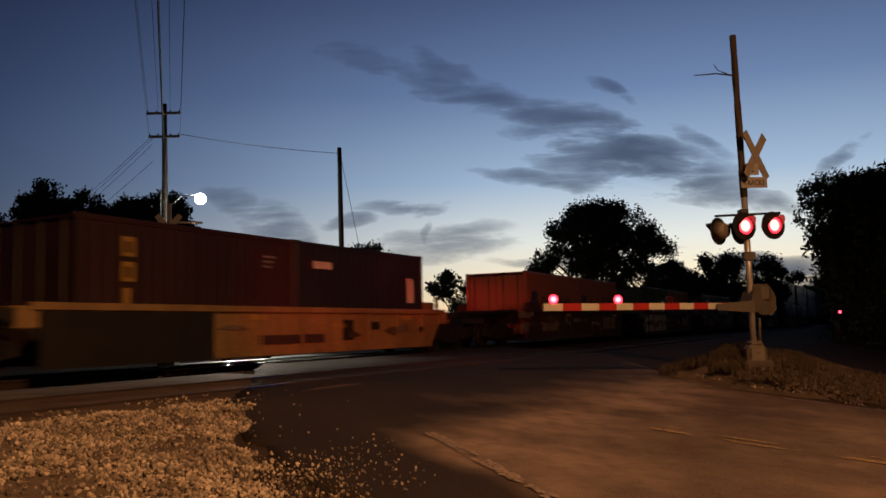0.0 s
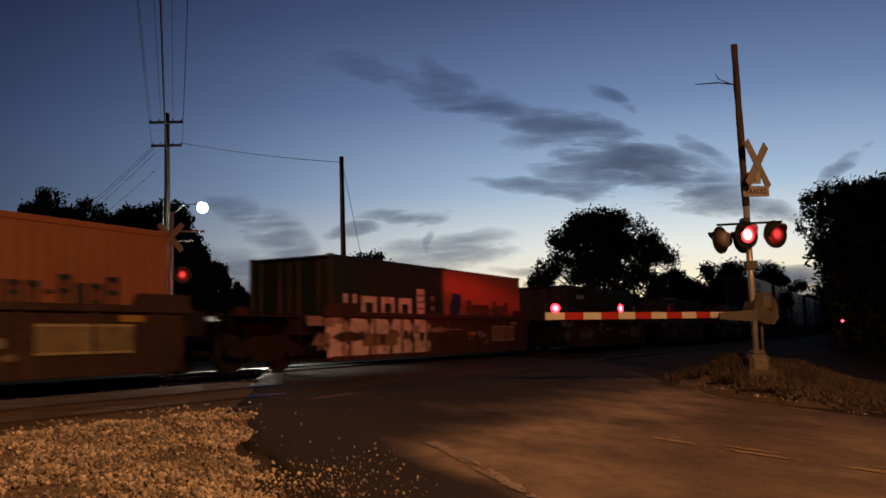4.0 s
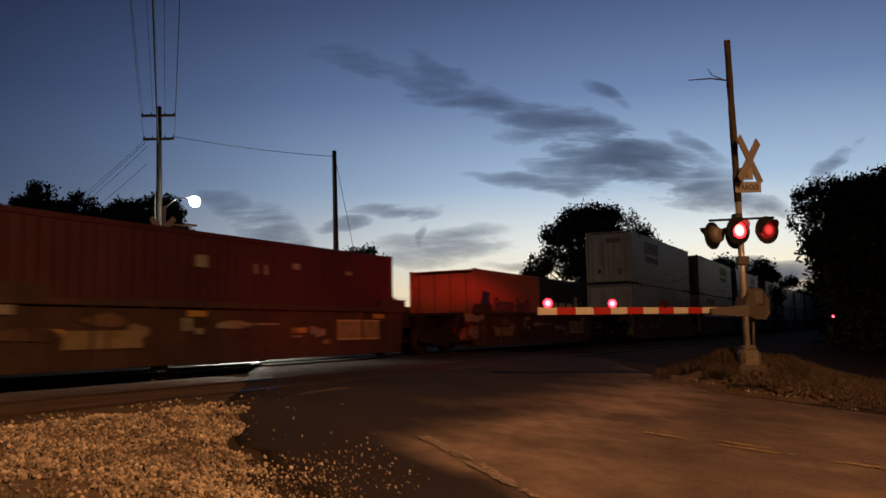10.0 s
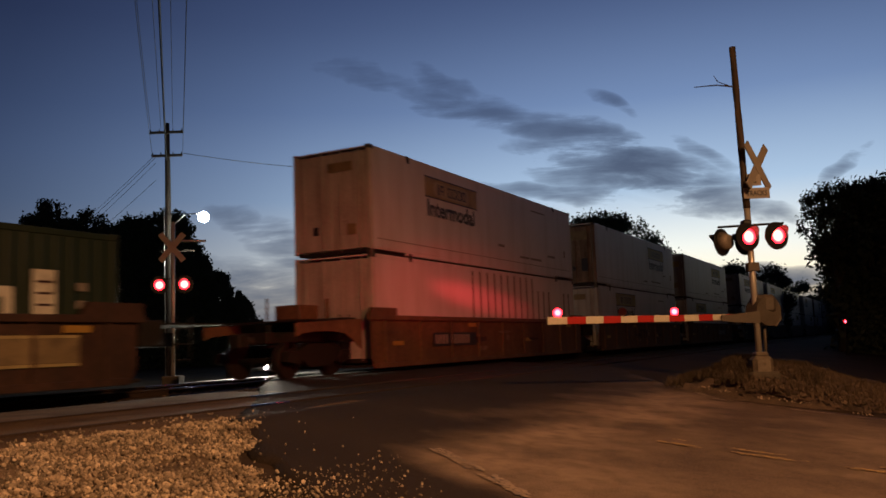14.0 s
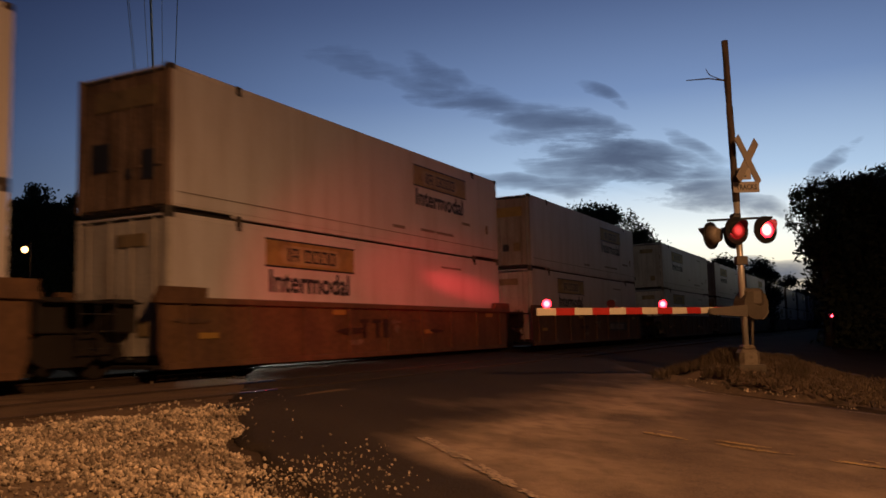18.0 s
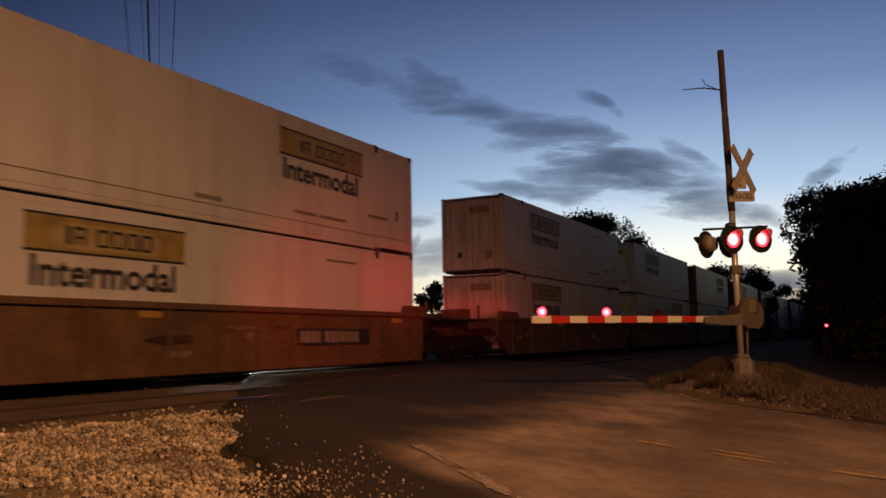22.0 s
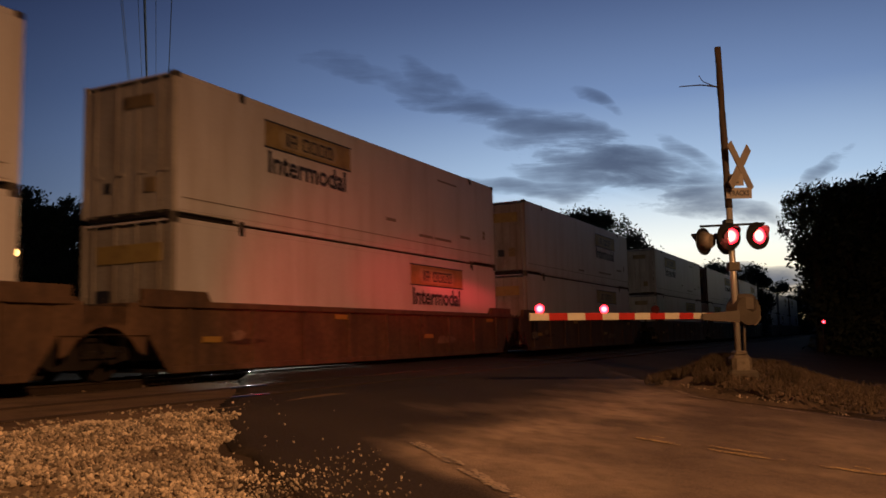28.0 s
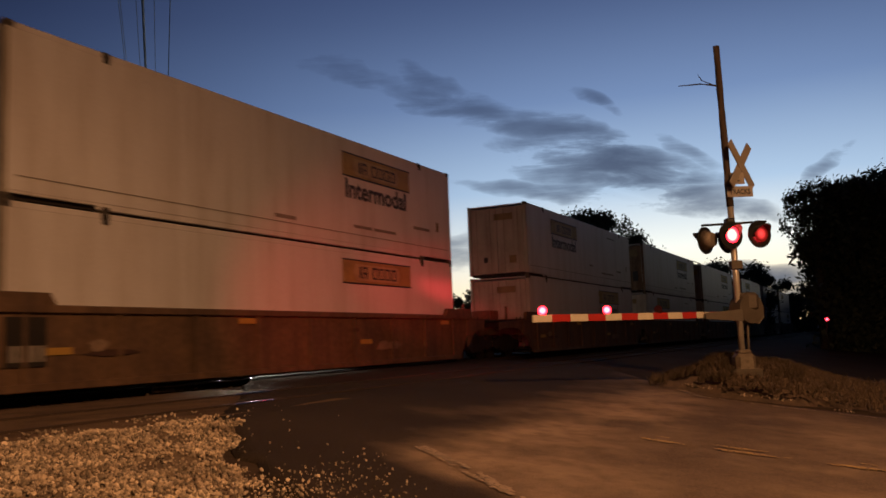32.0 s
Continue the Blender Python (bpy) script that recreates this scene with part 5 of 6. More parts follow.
for y in (-0.60, 0.60):
    bm = bmesh.new()
    tube(bm, (0.20, y, 0.74), (0.27, y, 0.74), 0.10, 0.09, 14)
    part("headlight", bm, "glow_head", car, "lit headlight")
    # low lamp added below each headlight, only for the rail glints
    bm = bmesh.new()
    tube(bm, (0.27, y, 0.48), (0.36, y, 0.48), 0.09, 0.085, 14)
    part("fog_lamp", bm, "glow_fog", car, "lit low lamp added for glints on the rails")

# distant signal light down the line
post = thing("rail_signal", pose(19.04, 41.0, -0.4), "small red railway signal on a low post", "rail signal")
bm = bmesh.new()
tube(bm, (0, 0.1, -0.4), (0, 0.1, 1.6), 0.04, n=8)
part("signal_post", bm, "black", post)
bm = bmesh.new()
tube(bm, (0, 0.06, 1.45), (0, 0.0, 1.45), 0.15, n=16)
part("signal_disc", bm, "black", post)
bm = bmesh.new()
tube(bm, (0, -0.02, 1.45), (0, -0.05, 1.45), 0.06, n=16)
part("signal_lens", bm, "glow_far", post, "lit red lens")


# ---- poles and wires ----
def make_pole(name, at, height, lean, r0, label, arms=()):
    root = thing(name, pose(*at), label, "utility pole")
    bm = bmesh.new()
    n = 6
    limb(bm, [(lean[0] * k / n, lean[1] * k / n, height * k / n - (0.5 if k == 0 else 0)) for k in range(n + 1)], [r0 * (1 - 0.35 * k / n) for k in range(n + 1)], 12)
    part("pole_shaft", bm, "pole_wood", root)
    for z, x0, x1, dy in arms:
        bm = bmesh.new()
        bx = lean[0] * z / height
        box(bm, bx + x0, bx + x1, -0.20 + dy, -0.08 + dy, z - 0.06, z + 0.06, 0.01)
        part("crossarm", bm, "pole_wood", root)
        for k in (0.03, 0.3, 0.7, 0.97):
            bm = bmesh.new()
            xx = bx + x0 + (x1 - x0) * k
            tube(bm, (xx, -0.14 + dy, z + 0.05), (xx, -0.14 + dy, z + 0.17), 0.04, 0.025, 8)
            part("insulator", bm, "black", root)
    return root


def wire(name, pts, r, sag, label="thin dark overhead wire between poles"):
    bm = bmesh.new()
    ring = []
    a, b = Vector(pts[0]), Vector(pts[1])
    n = 28
    d = (b - a).normalized()
    side = d.cross(Vector((0, 0, 1))).normalized()
    up = side.cross(d)
    for i in range(n + 1):
        k = i / n
        c = a.lerp(b, k) - Vector((0, 0, sag * 4 * k * (1 - k)))
        ring.append([bm.verts.new(c + side * (r * math.cos(q)) + up * (r * math.sin(q))) for q in (0.5, 2.6, 4.7)])
    for i in range(n):
        for j in range(3):
            bm.faces.new((ring[i][j], ring[i][(j + 1) % 3], ring[i + 1][(j + 1) % 3], ring[i + 1][j]))
    tagged(part(name, bm, "wire", None), label, "wire")


GZ = -0.62
pole1 = make_pole("utility_pole", (-13.75, 42.0, GZ), 12.95, (-0.18, 0), 0.19, "tall timber utility pole with two crossarms and a street lamp", ((12.45, -0.85, 0.85, 0), (11.25, -0.75, 0.80, 0.0)))
bm = bmesh.new()
tube(bm, (0.1, 0, 7.7), (0.9, -0.5, 8.15), 0.03, n=8)
tube(bm, (0.9, -0.5, 8.15), (1.75, -0.9, 8.12), 0.03, n=8)
part("lamp_bracket", bm, "galv", pole1)
bm = bmesh.new()
bmesh.ops.create_uvsphere(bm, u_segments=20, v_segments=12, radius=0.27, matrix=Matrix.Translation((1.95, -1.0, 7.9)))
part("lamp_globe", bm, "glow_white", pole1, "glaring white street lamp globe")
bm = bmesh.new()
box(bm, -0.5, 1.2, -0.05, 0.05, 6.35, 6.43)
part("lower_bracket", bm, "pole_wood", pole1)
bm = bmesh.new()
tube(bm, (-0.18, -0.2, 0), (-0.26, -0.2, 8.6), 0.026, n=8)
part("riser_conduit", bm, "galv", pole1, "pale riser pipe on the pole")
pole2 = make_pole("utility_pole", (-5.0, 42.0, GZ), 10.5, (-0.10, 0), 0.165, "plain dark timber pole without arms")

for k, (xo, z) in enumerate(((-0.82, 12.65), (-0.3, 12.65), (0.3, 12.65), (0.82, 12.65), (-0.02, 11.0), (-0.75, 11.4), (0.8, 11.4))):
    a = (-13.9 + xo, 41.9, z + GZ)
    bx = (1.55 + 0.75 * xo, -6.0, 12.3 - 0.05 * k - (0.6 if k > 3 else 0))
    wire("overhead_wire", (a, bx), 0.011 if k != 4 else 0.04, 1.0)
wire("overhead_wire", ((-13.1, 41.9, 10.75), (-5.1, 42.0, 9.6)), 0.018, 0.12)
for k, z in enumerate((10.75, 10.6, 10.3, 9.4)):
    wire("overhead_wire", ((-14.5, 42.0, z), (-47.0, 88.0, 9.4 - 0.6 * k)), 0.012, 0.9)
wire("guy_wire", ((-5.05, 42.0, 9.5), (-3.3, 44.0, GZ)), 0.015, 0.0, "thin guy wire of the plain pole")
pole3 = make_pole("utility_pole", (-47.0, 88.0, -0.7), 10.6, (0, 0), 0.17, "distant utility pole among the trees", ((10.2, -1.0, 1.0, 0),))
yard = make_pole("lamp_post", (-28.9, 60.3, -0.7), 8.6, (0, 0), 0.08, "timber post with a warm yard lamp")
tagged(yard, category="lamp post")
bm = bmesh.new()
bmesh.ops.create_uvsphere(bm, u_segments=14, v_segments=8, radius=0.24, matrix=Matrix.Translation((0.3, -1.5, 7.9)))
part("yard_lamp", bm, "glow_warm", yard, "glowing warm lamp")
bm = bmesh.new()
tube(bm, (0.05, 0, 8.3), (0.3, -1.45, 8.2), 0.03, n=8)
part("lamp_bracket", bm, "pole_wood", yard)


# ---- trees ----
def make_tree(name, at, height, spread, seed, leaves, label, low=0.25, leaf=0.28, blobs=34, clump=(0.07, 0.13), pointed=False):
    rnd = random.Random(seed)
    root = thing(name, pose(*at), label, "tree")
    bm = bmesh.new()
    th = height * (low + 0.12)
    tube(bm, (0, 0, -0.4), (0.1, 0, th), height * 0.030, height * 0.020, 10)
    centres = []
    for i in range(blobs):
        a, rr = rnd.uniform(0, 6.283), math.sqrt(rnd.random())
        zz = rnd.uniform(low, 0.93)
        prof = math.sin(math.pi * min(1, max(0.08, (zz - low + 0.10) / (1.08 - low)))) ** 0.6
        if pointed:
            zz = 1.0 - (1.0 - low) * (rr if i > 26 else 0.25 * rr)
            prof, rr = (1.0 - zz) ** 0.55 + 0.10, math.sqrt(rnd.random())
        c = Vector((math.cos(a) * rr * spread * prof, math.sin(a) * rr * spread * prof, zz * height))
        centres.append((c, height * rnd.uniform(*clump) * ((0.62 + 0.8 * (1.0 - zz)) if pointed else 1.0)))
    for c, r in centres[::3]:
        st = Vector((0.05, 0, th * rnd.uniform(0.6, 1.0)))
        mid = st.lerp(c, 0.5) + Vector((0, 0, 0.05 * height))
        tube(bm, st, mid, height * 0.010, height * 0.006, 5)
        tube(bm, mid, c, height * 0.006, height * 0.002, 5)
    part("trunk", bm, "bark", root)
    verts, faces = [], []
    for i in range(leaves):
        c, r = rnd.choice(centres)
        d = Vector((rnd.gauss(0, 1), rnd.gauss(0, 1), rnd.gauss(0, 0.8)))
        d = d.normalized() * r * rnd.random() ** 0.45 * rnd.choice((1, 1, 1, 1.35))
        o = c + d
        u = Vector((rnd.uniform(-1, 1), rnd.uniform(-1, 1), rnd.uniform(-1, 1))).normalized()
        v = u.orthogonal().normalized()
        s = leaf * rnd.uniform(0.6, 1.4)
        k = len(verts)
        verts += [o - u * s * 0.5, o + v * s * 0.28, o + u * s * 0.5, o - v * s * 0.28]
        faces.append((k, k + 1, k + 2, k + 3))
    me = bpy.data.meshes.new("crown")
    me.from_pydata([tuple(v) for v in verts], [], faces)
    me.materials.append(M["leaf"])
    crown = new("crown", me)
    crown.parent = root
    tagged(crown, "dark leafy crown with gaps")
    return root


make_tree("tree", (12.0, 65.0, -0.7), 11.2, 5.7, 11, 62000, "broad dark leafy tree beyond the track", 0.03, 0.25, 280, (0.045, 0.085))
make_tree("tree", (-6.4, 70.0, -0.7), 9.0, 2.7, 15, 12000, "dark leafy tree beyond the poles", 0.05, 0.26, 90, (0.05, 0.09))
make_tree("tree", (1.0, 70.0, -0.7), 7.0, 2.6, 12, 6000, "small dark tree beyond the track", 0.2, 0.3, 20)
make_tree("tree", (3.2, 80.0, -0.7), 6.0, 2.6, 13, 2500, "small dark tree beyond the track", 0.15, 0.3, 16)
# the last four stand out of view, added to block sky light
for k, (x, y, h, sp) in enumerate(((20.7, 45, 9.6, 1.7), (22.6, 45, 9.4, 2.4), (26.6, 43, 11.4, 3.6), (27.5, 50, 11.0, 4.2), (31.5, 47, 13.0, 4.6), (36, 50, 13.5, 5.5), (26.6, 41.0, 6.5, 3.0), (38, 44, 13.0, 5.0), (43, 39, 12.5, 5.0), (47, 33, 13.0, 5.0), (50, 26, 12.0, 5.0))):
    make_tree("tree", (x, y, -0.7), h, sp, 20 + k, 7000 if k == 0 else 24000, "tall dark tree standing close together with others", 0.52 if k == 0 else 0.02, 0.28 if k else 0.2, 130 if k else 60, (0.05, 0.10) if k else (0.03, 0.07))
TREE_TOPS = [(-62.0, 16.5), (-59.2, 15.0), (-56.5, 17.0), (-53.8, 15.6), (-51.0, 16.8), (-48.6, 15.8), (-44.0, 17.4), (-43.2, 17.9), (-41.8, 17.6), (-40.0, 16.5), (-38.9, 17.2), (-37.4, 16.6), (-35.6, 15.2), (-34.4, 15.8), (-32.7, 16.5), (-32.0, 16.6), (-30.3, 16.3), (-29.3, 16.7), (-28.4, 15.8), (-27.0, 13.3), (-25.8, 11.5), (-24.4, 9.8), (-22.6, 7.5)]
for k, (x, h) in enumerate(TREE_TOPS):
    rnd = random.Random(300 + k)
    make_tree("tree", (x, 90 + rnd.uniform(-1, 1), -0.7), h * 1.02, rnd.uniform(2.6, 3.6), 60 + k, 15000, "dark pointed tree in the row behind the road", 0.0, 0.36, 190, (0.05, 0.085), True)
for k in range(16):
    rnd = random.Random(500 + k)
    x = 24 + k * 5.5
    make_tree("tree", (x, 175 + rnd.uniform(-14, 10), -0.7), rnd.uniform(8.5, 12.0), rnd.uniform(4.0, 6.0), 90 + k, 5500, "distant dark tree on the skyline", 0.0, 0.55, 34)
# two rows added along the line to screen the train from sky light
for k in range(9):
    rnd = random.Random(620 + k)
    at = spot(62 + k * 11, -13.5 - rnd.uniform(0, 5), -0.7)
    make_tree("tree", tuple(at), rnd.uniform(9.5, 13.0), rnd.uniform(3.0, 4.0), 140 + k, 3600, "dark tree added beside the line as a light screen", 0.0, 0.5, 40)
for k in range(11):
    rnd = random.Random(660 + k)
    at = spot(51 + k * 7.5, -11.5 - rnd.uniform(0, 2), -0.7)
    make_tree("tree", tuple(at), min(15.0, 0.205 * at.y), rnd.uniform(2.4, 3.2), 170 + k, 7000, "dark tree added beside the line as a light screen", 0.0, 0.4, 70)
for k, (x, h) in enumerate(((29.5, 9.6), (32.0, 8.8), (34.5, 10.4), (38.0, 11.2), (42.0, 10.0))):
    make_tree("tree", (x, 110 + 3 * (k % 2), -0.7), h, 2.6, 200 + k, 8000, "dark tree beyond the train", 0.0, 0.42, 50)
for k in range(10):
    rnd = random.Random(700 + k)
    make_tree("tree", (-30 + k * 6.0, 190 + rnd.uniform(-10, 10), -0.7), rnd.uniform(5, 7.5), 4.5, 120 + k, 1500, "low distant tree on the skyline", 0.05, 0.7, 16)


def far_woods(name, x0, x1, y, count, top, seed, label):
    """A belt of distant undergrowth: many leaf clumps with an uneven top."""
    rnd = random.Random(seed)
    verts, faces = [], []
    for i in range(count):
        x = rnd.uniform(x0, x1)
        h = top * (0.62 + 0.30 * noise.noise(Vector((x * 0.09, seed, 0))) + 0.22 * noise.noise(Vector((x * 0.35, seed, 2))))
        o = Vector((x, y + rnd.uniform(-5, 5), -0.8 + h * rnd.random() ** 0.8))
        u = Vector((rnd.uniform(-1, 1), rnd.uniform(-1, 1), rnd.uniform(-1, 1))).normalized()
        v = u.orthogonal().normalized()
        z = rnd.uniform(0.5, 1.1)
        k = len(verts)
        verts += [tuple(o - u * z * 0.6), tuple(o + v * z * 0.45), tuple(o + u * z * 0.6), tuple(o - v * z * 0.45)]
        faces.append((k, k + 1, k + 2, k + 3))
    me = bpy.data.meshes.new(name)
    me.from_pydata(verts, [], faces)
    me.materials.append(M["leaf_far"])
    tagged(new(name, me), label, "woods", kind="stuff")


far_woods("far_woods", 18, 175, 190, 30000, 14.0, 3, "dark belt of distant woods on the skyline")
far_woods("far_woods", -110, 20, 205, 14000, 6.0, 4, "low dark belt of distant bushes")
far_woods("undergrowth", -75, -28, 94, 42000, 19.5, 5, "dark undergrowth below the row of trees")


# ---- verge: mound, stones, grass ----
def mound_height(s, p):
    d2 = ((s - 18.1) / 3.3) ** 2 + ((p + 10.4) / 1.55) ** 2
    return 0.47 * math.exp(-d2 * 1.1) + 0.26 * math.exp(-((s - 16.9) / 0.9) ** 2 - ((p + 9.5) / 0.6) ** 2)


bm = bmesh.new()
rows = []
for i in range(109):
    row = []
    for j in range(79):
        s, p = 14.9 + i * 0.1, -13.2 + j * 0.2 / 3
        e = min(1, i / 9, (108 - i) / 9, j / 9, (78 - j) / 9)
        z = base_height(s, p) - 0.05 + (mound_height(s, p) + 0.04 + 0.10 * noise.noise(Vector((s * 1.7, p * 1.7, 0))) + 0.05 * noise.noise(Vector((s * 4, p * 4, 1))) + 0.03 * noise.noise(Vector((s * 9, p * 9, 1)))) * e
        row.append(bm.verts.new(spot(s, p, z)))
    rows.append(row)
for i in range(108):
    for j in range(78):
        bm.faces.new((rows[i][j], rows[i + 1][j], rows[i + 1][j + 1], rows[i][j + 1])).smooth = True
tagged(part("verge_mound", bm, "mound_soil", None), "low dirt mound round the signal foundation", "ground", kind="structure")


def stones(name, count, place, size, seed, mat, label):
    """Many small broken stones in one mesh."""
    rnd = random.Random(seed)
    base = []
    for k in range(8):
        b = bmesh.new()
        bmesh.ops.create_icosphere(b, subdivisions=1, radius=1.0)
        b.verts.ensure_lookup_table()
        vs = [v.co * rnd.uniform(0.55, 1.25) for v in b.verts]
        fs = [[v.index for v in f.verts] for f in b.faces]
        b.free()
        base.append((np.array([tuple(v) for v in vs]), np.array(fs)))
    V, F, off = [], [], 0
    for i in range(count):
        got = place(rnd)
        if got is None:
            continue
        c, shrink = got[:3], got[3] if len(got) > 3 else 1.0
        v, f = rnd.choice(base)
        s = rnd.uniform(*size) * rnd.choice((0.6, 0.8, 1, 1, 1.3)) * shrink
        R = np.array(Euler((rnd.uniform(0, 6.3), rnd.uniform(0, 6.3), rnd.uniform(0, 6.3))).to_matrix())
        w = (v * np.array([1.0, rnd.uniform(0.6, 1.0), rnd.uniform(0.5, 0.9)])) @ R.T * s + np.array(c)
        V.append(w)
        F.append(f + off)
        off += len(v)
    me = bpy.data.meshes.new(name)
    me.from_pydata(np.concatenate(V).tolist(), [], np.concatenate(F).tolist())
    me.materials.append(M[mat])
    return tagged(new(name, me), label, "gravel", kind="stuff")


def edge_s(p):
    """Where the gravel ends against the asphalt."""
    pts = [(-11, 3.0), (-9.2, 3.85), (-8.6, 4.4), (-8.08, 4.95), (-7.66, 5.3), (-7.25, 5.77), (-6.6, 6.55), (-6.2, 6.75), (-5.4, 7.0)]
    for (p0, s0), (p1, s1) in zip(pts, pts[1:]):
        if p0 <= p <= p1:
            return s0 + (s1 - s0) * (p - p0) / (p1 - p0)
    return 3.0 if p < -11 else 7.0


def gravel_place(rnd):
    p = rnd.uniform(-9.8, -5.3)
    s = rnd.uniform(1.8, 9.0)
    lim = edge_s(p) + 0.28 * noise.noise(Vector((p * 2.3, s * 2.3, 9))) + 0.16 * noise.noise(Vector((p * 6.1, s * 6.1, 3)))
    if s > lim:
        low = max(0.0, 1 - abs(p + 8.75) / 0.75)
        if s > lim + 1.7 or rnd.random() > (0.012 + 0.62 * low) * math.exp(-(s - lim) * 1.6):
            return None
        return (*spot(s, p, road_height(s, p) + 0.008), 0.62)
    if p > -6.12 + 0.25 * noise.noise(Vector((s * 1.9, 4, 4))) and rnd.random() < 0.93:
        return None
    if noise.noise(Vector((s * 1.1, p * 1.1, 12))) > 0.10 and rnd.random() < 0.82:
        return None
    return tuple(spot(s, p, road_height(s, p) + 0.0 + 0.03 * noise.noise(Vector((s * 1.3, p * 1.3, 4))) + rnd.uniform(-0.012, 0.02)))


bed = bmesh.new()
cells = {}
for i in range(76):
    for j in range(62):
        s, p = 1.6 + i * 0.1, -10.6 + j * 0.09
        if s < edge_s(p) + 0.12 * noise.noise(Vector((p * 2.3, s * 2.3, 9))) and p < -6.0 + 0.25 * noise.noise(Vector((s * 1.5, 3, 3))):
            z = road_height(s, p) - 0.004 + 0.03 * noise.noise(Vector((s * 1.3, p * 1.3, 4))) + 0.02 * noise.noise(Vector((s * 7, p * 7, 4)))
            cells[i, j] = bed.verts.new(spot(s, p, z))
for (i, j), v in list(cells.items()):
    q = [cells.get(k) for k in ((i, j), (i + 1, j), (i + 1, j + 1), (i, j + 1))]
    if all(q):
        bed.faces.new(q).smooth = True
tagged(part("gravel_bed", bed, "fines", None), "pale crushed stone fines under the gravel", "gravel", kind="structure")
stones("gravel", 72000, gravel_place, (0.007, 0.027), 7, "ballast", "coarse pale broken stone beside the crossing")


def shoulder_place(rnd):
    p = rnd.uniform(-14, -8.4)
    s = 14.75 + max(0, p + 9.8) * 1.35 + abs(rnd.gauss(0, 0.28))
    if noise.noise(Vector((p * 1.3, s * 1.3, 21))) < -0.05:
        return None
    return (*spot(s, p, max(road_height(s, p) - 0.01, base_height(s, p) - 0.01 + mound_height(s, p))), 0.8)


stones("shoulder_gravel", 420, shoulder_place, (0.008, 0.022), 17, "ballast", "pale broken stone along the road's far shoulder")


def track_bed(rnd):
    p = rnd.uniform(-2.6, 4.0)
    s = rnd.uniform(-2, 15)
    if s > 8.0 + (p + 6.2) * 1.25:
        return None
    return tuple(spot(s, p, -0.20 + rnd.uniform(-0.03, 0.04)))


stones("ballast", 9000, track_bed, (0.022, 0.05), 8, "clod", "dark grimy ballast between the rails")


def grass_tufts(name, count, place, size, seed, label):
    rnd = random.Random(seed)
    verts, faces = [], []
    for i in range(count):
        c = Vector(place(rnd))
        for b in range(4):
            a = rnd.uniform(0, 6.283)
            h = size * rnd.uniform(0.5, 1.3)
            out = Vector((math.cos(a), math.sin(a), 0)) * h * rnd.uniform(0.2, 0.8)
            w = Vector((-math.sin(a), math.cos(a), 0)) * 0.006
            k = len(verts)
            m = c + out * 0.4 + Vector((0, 0, h * 0.6))
            verts += [c - w, c + w, m + w * 0.7, m - w * 0.7, c + out + Vector((0, 0, h))]
            faces += [(k, k + 1, k + 2, k + 3), (k + 3, k + 2, k + 4)]
    me = bpy.data.meshes.new(name)
    me.from_pydata([tuple(v) for v in verts], [], faces)
    me.materials.append(M["grass"])
    return tagged(new(name, me), label, "grass", kind="stuff")


def mound_place(rnd):
    while True:
        s, p = rnd.gauss(17.8, 2.4), rnd.gauss(-10.4, 1.3)
        if s > 15.2 - 0.8 * max(0, p + 10) and 14.5 < s < 24.5 and -13 < p < -8.2 and s > 14.9 + max(0, (p + 10.2) * 1.3):
            return spot(s, p, base_height(s, p) + mound_height(s, p) + 0.03)


def clod_place(rnd):
    q = Vector(mound_place(rnd))
    return tuple(q + Vector((0, 0, 0.01)))


stones("dirt_clods", 2200, clod_place, (0.015, 0.065), 41, "clod", "dry clods and rubble on the mound")
def weed_place(rnd):
    while True:
        s, p = rnd.gauss(17.2, 1.3), rnd.gauss(-9.7, 0.7)
        if 15.6 < s < 20 and -11 < p < -8.3 and noise.noise(Vector((s * 1.6, p * 1.6, 7))) > -0.05:
            return spot(s, p, base_height(s, p) + mound_height(s, p) + 0.03)


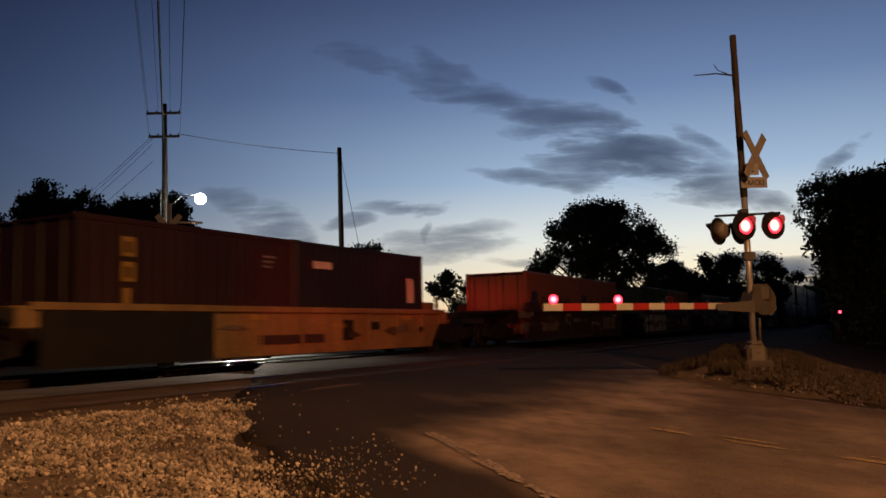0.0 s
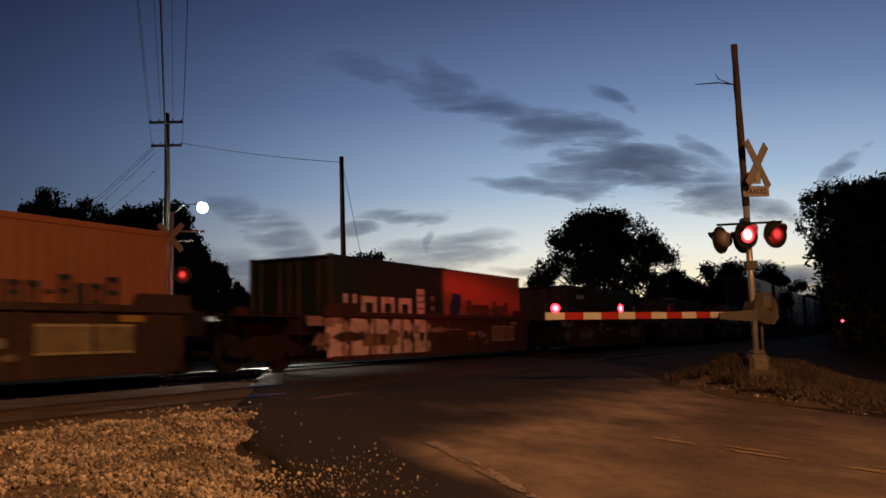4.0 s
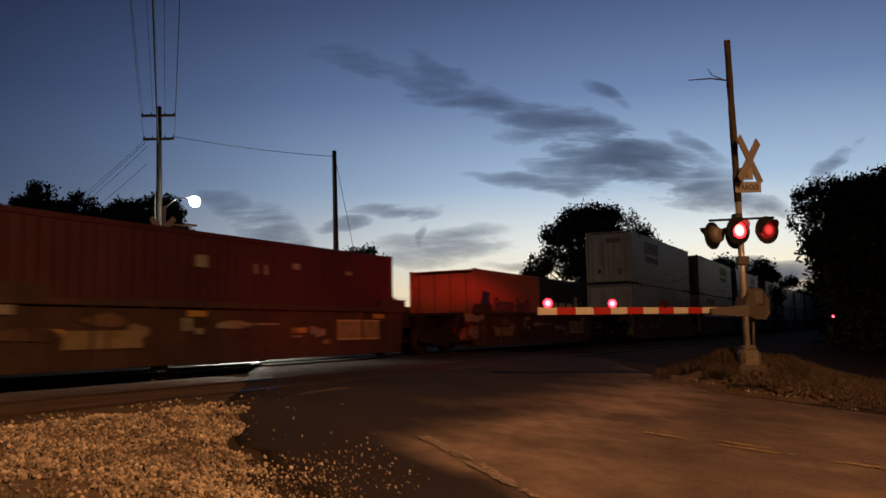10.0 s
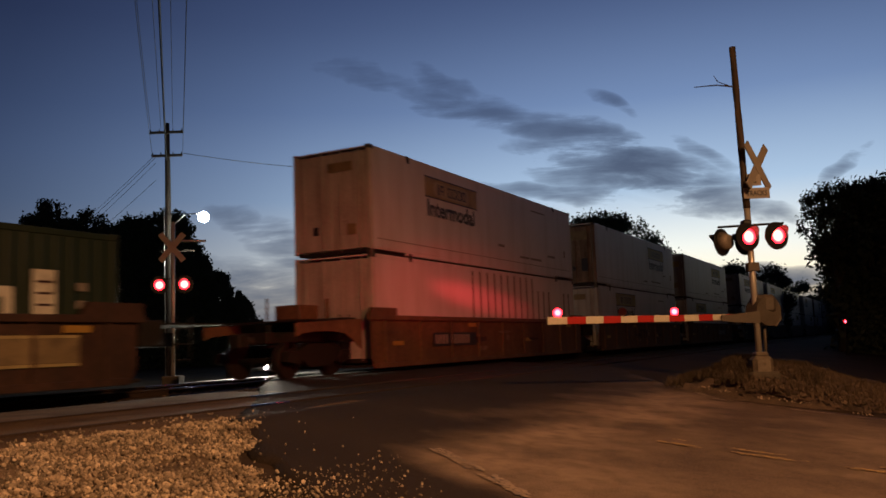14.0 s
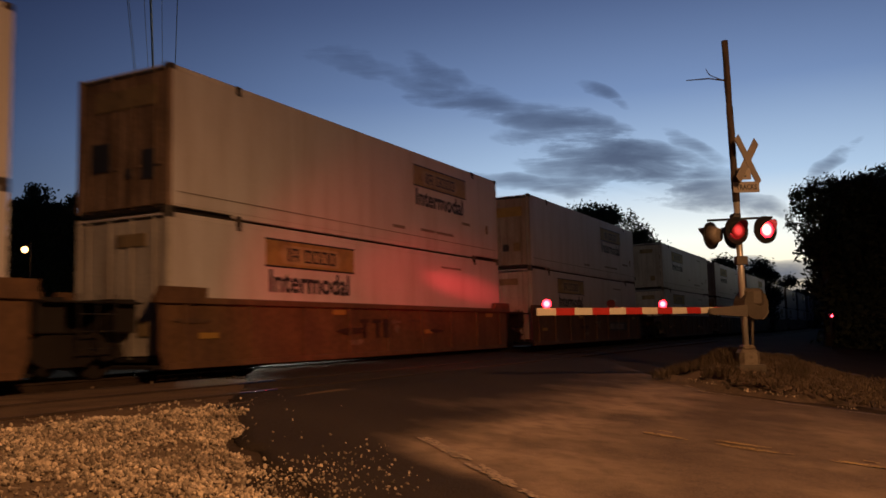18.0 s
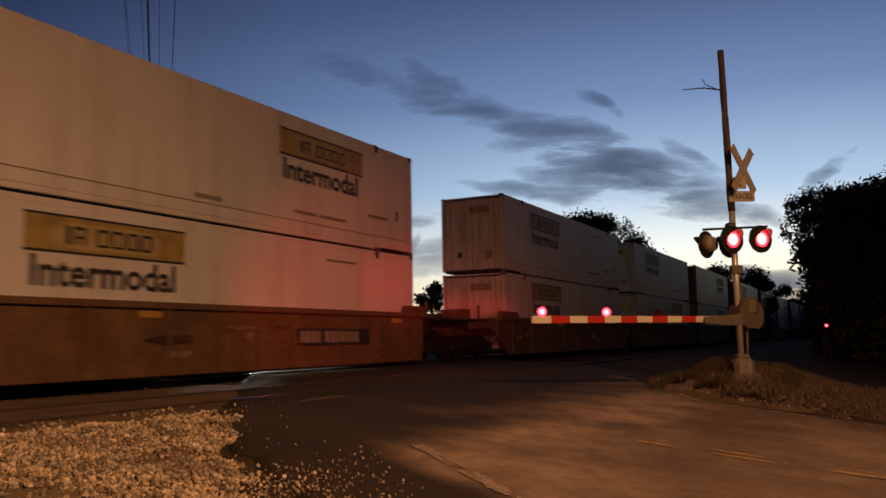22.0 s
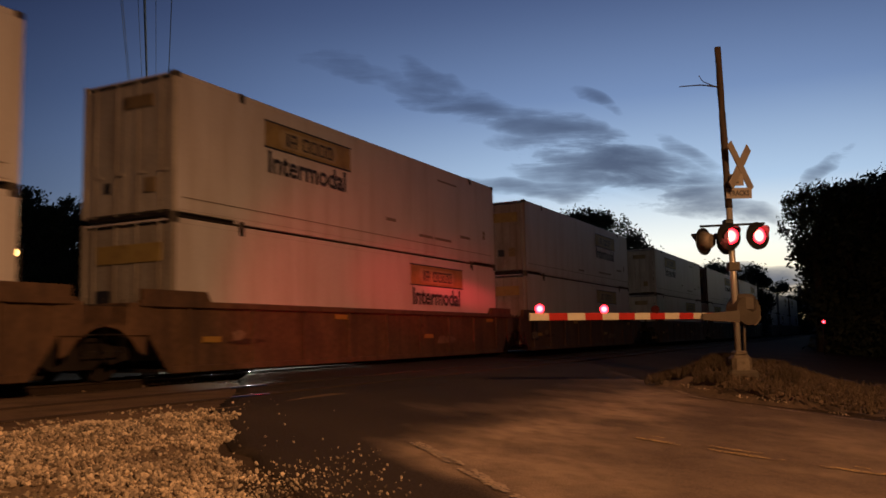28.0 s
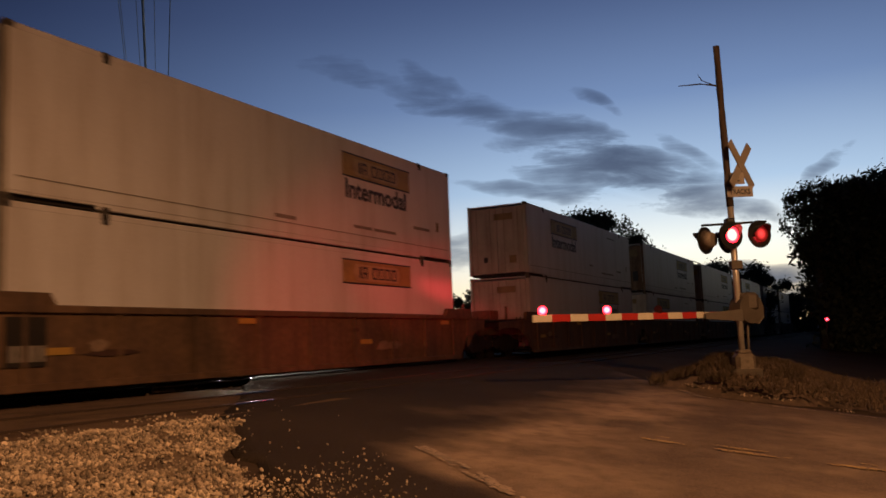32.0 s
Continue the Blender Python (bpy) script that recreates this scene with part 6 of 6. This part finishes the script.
grass_tufts("verge_weeds", 2600, weed_place, 0.16, 33, "dark low weeds on the mound").data.materials[0] = M["weed"]
grass_tufts("verge_grass", 5000, mound_place, 0.10, 31, "short dry grass on the mound")


# ---- ties, one by one ----
tie_bm = bmesh.new()
box(tie_bm, -0.115, 0.115, -1.3, 1.3, -0.34, -0.175, 0.01)
tie_mesh = mesh_of("tie", tie_bm, "tie")
for root in tracks[:1]:
    for k in range(140):
        o = new("tie", tie_mesh)
        o.parent = root
        o.location = (-12 + k * 0.52, 0.02 * math.sin(k * 1.7), 0.006 * math.sin(k * 2.9))


# ---- movement ----
FLASH = 1.2200


def flash_rows(lens, slot, lag):
    """Half turns of a lens: its lit face looks out while the lamp is on."""
    at = lens.location.copy()
    start = (0.45 if slot == "A" else 1.08) + lag - 2 * FLASH
    rows = []

    def put(t, a):
        rows.append((t, Matrix.Translation(at) @ Matrix.Rotation(radians(a), 4, "Z")))
    a = 0
    marks = []
    t = start
    while t < 33:
        marks += [(t, True), (t + (0.63 if slot == "A" else 0.59) + 2.9 * lag, False)]
        t += FLASH
    first = [m for m in marks if m[0] <= 0.05][-1]
    a = 0 if first[1] else 180
    put(0.0, a)
    for t, on in marks:
        if t <= 0.05 or t > 31.9:
            continue
        put(t - 0.060, a)
        put(t - 0.027, a + 60)
        put(t + 0.006, a + 120)
        put(t + 0.040, a + 180)
        a += 180
    put(32.0, a)
    return rows


def motions():
    seconds = [k * 1.0 for k in range(33)]
    for ob, q, p, z in TRAIN:
        walk(ob, [(t, on_track(q - travelled(t), p, z)) for t in seconds])
    spins = [k / 15 for k in range(481)]
    turns = [travelled(t) / 0.42 for t in spins]
    for w in WHEELS_MOVING:
        at = Matrix.Translation(w.location.copy())
        walk(w, [(t, at @ Matrix.Rotation(-a, 4, "Y")) for t, a in zip(spins, turns)])
    for lens, slot, lag in FLASHERS:
        walk(lens, flash_rows(lens, slot, lag))


WHEELS_MOVING = [o for o in scene.objects if o.name.startswith("wheelset")]
motions()
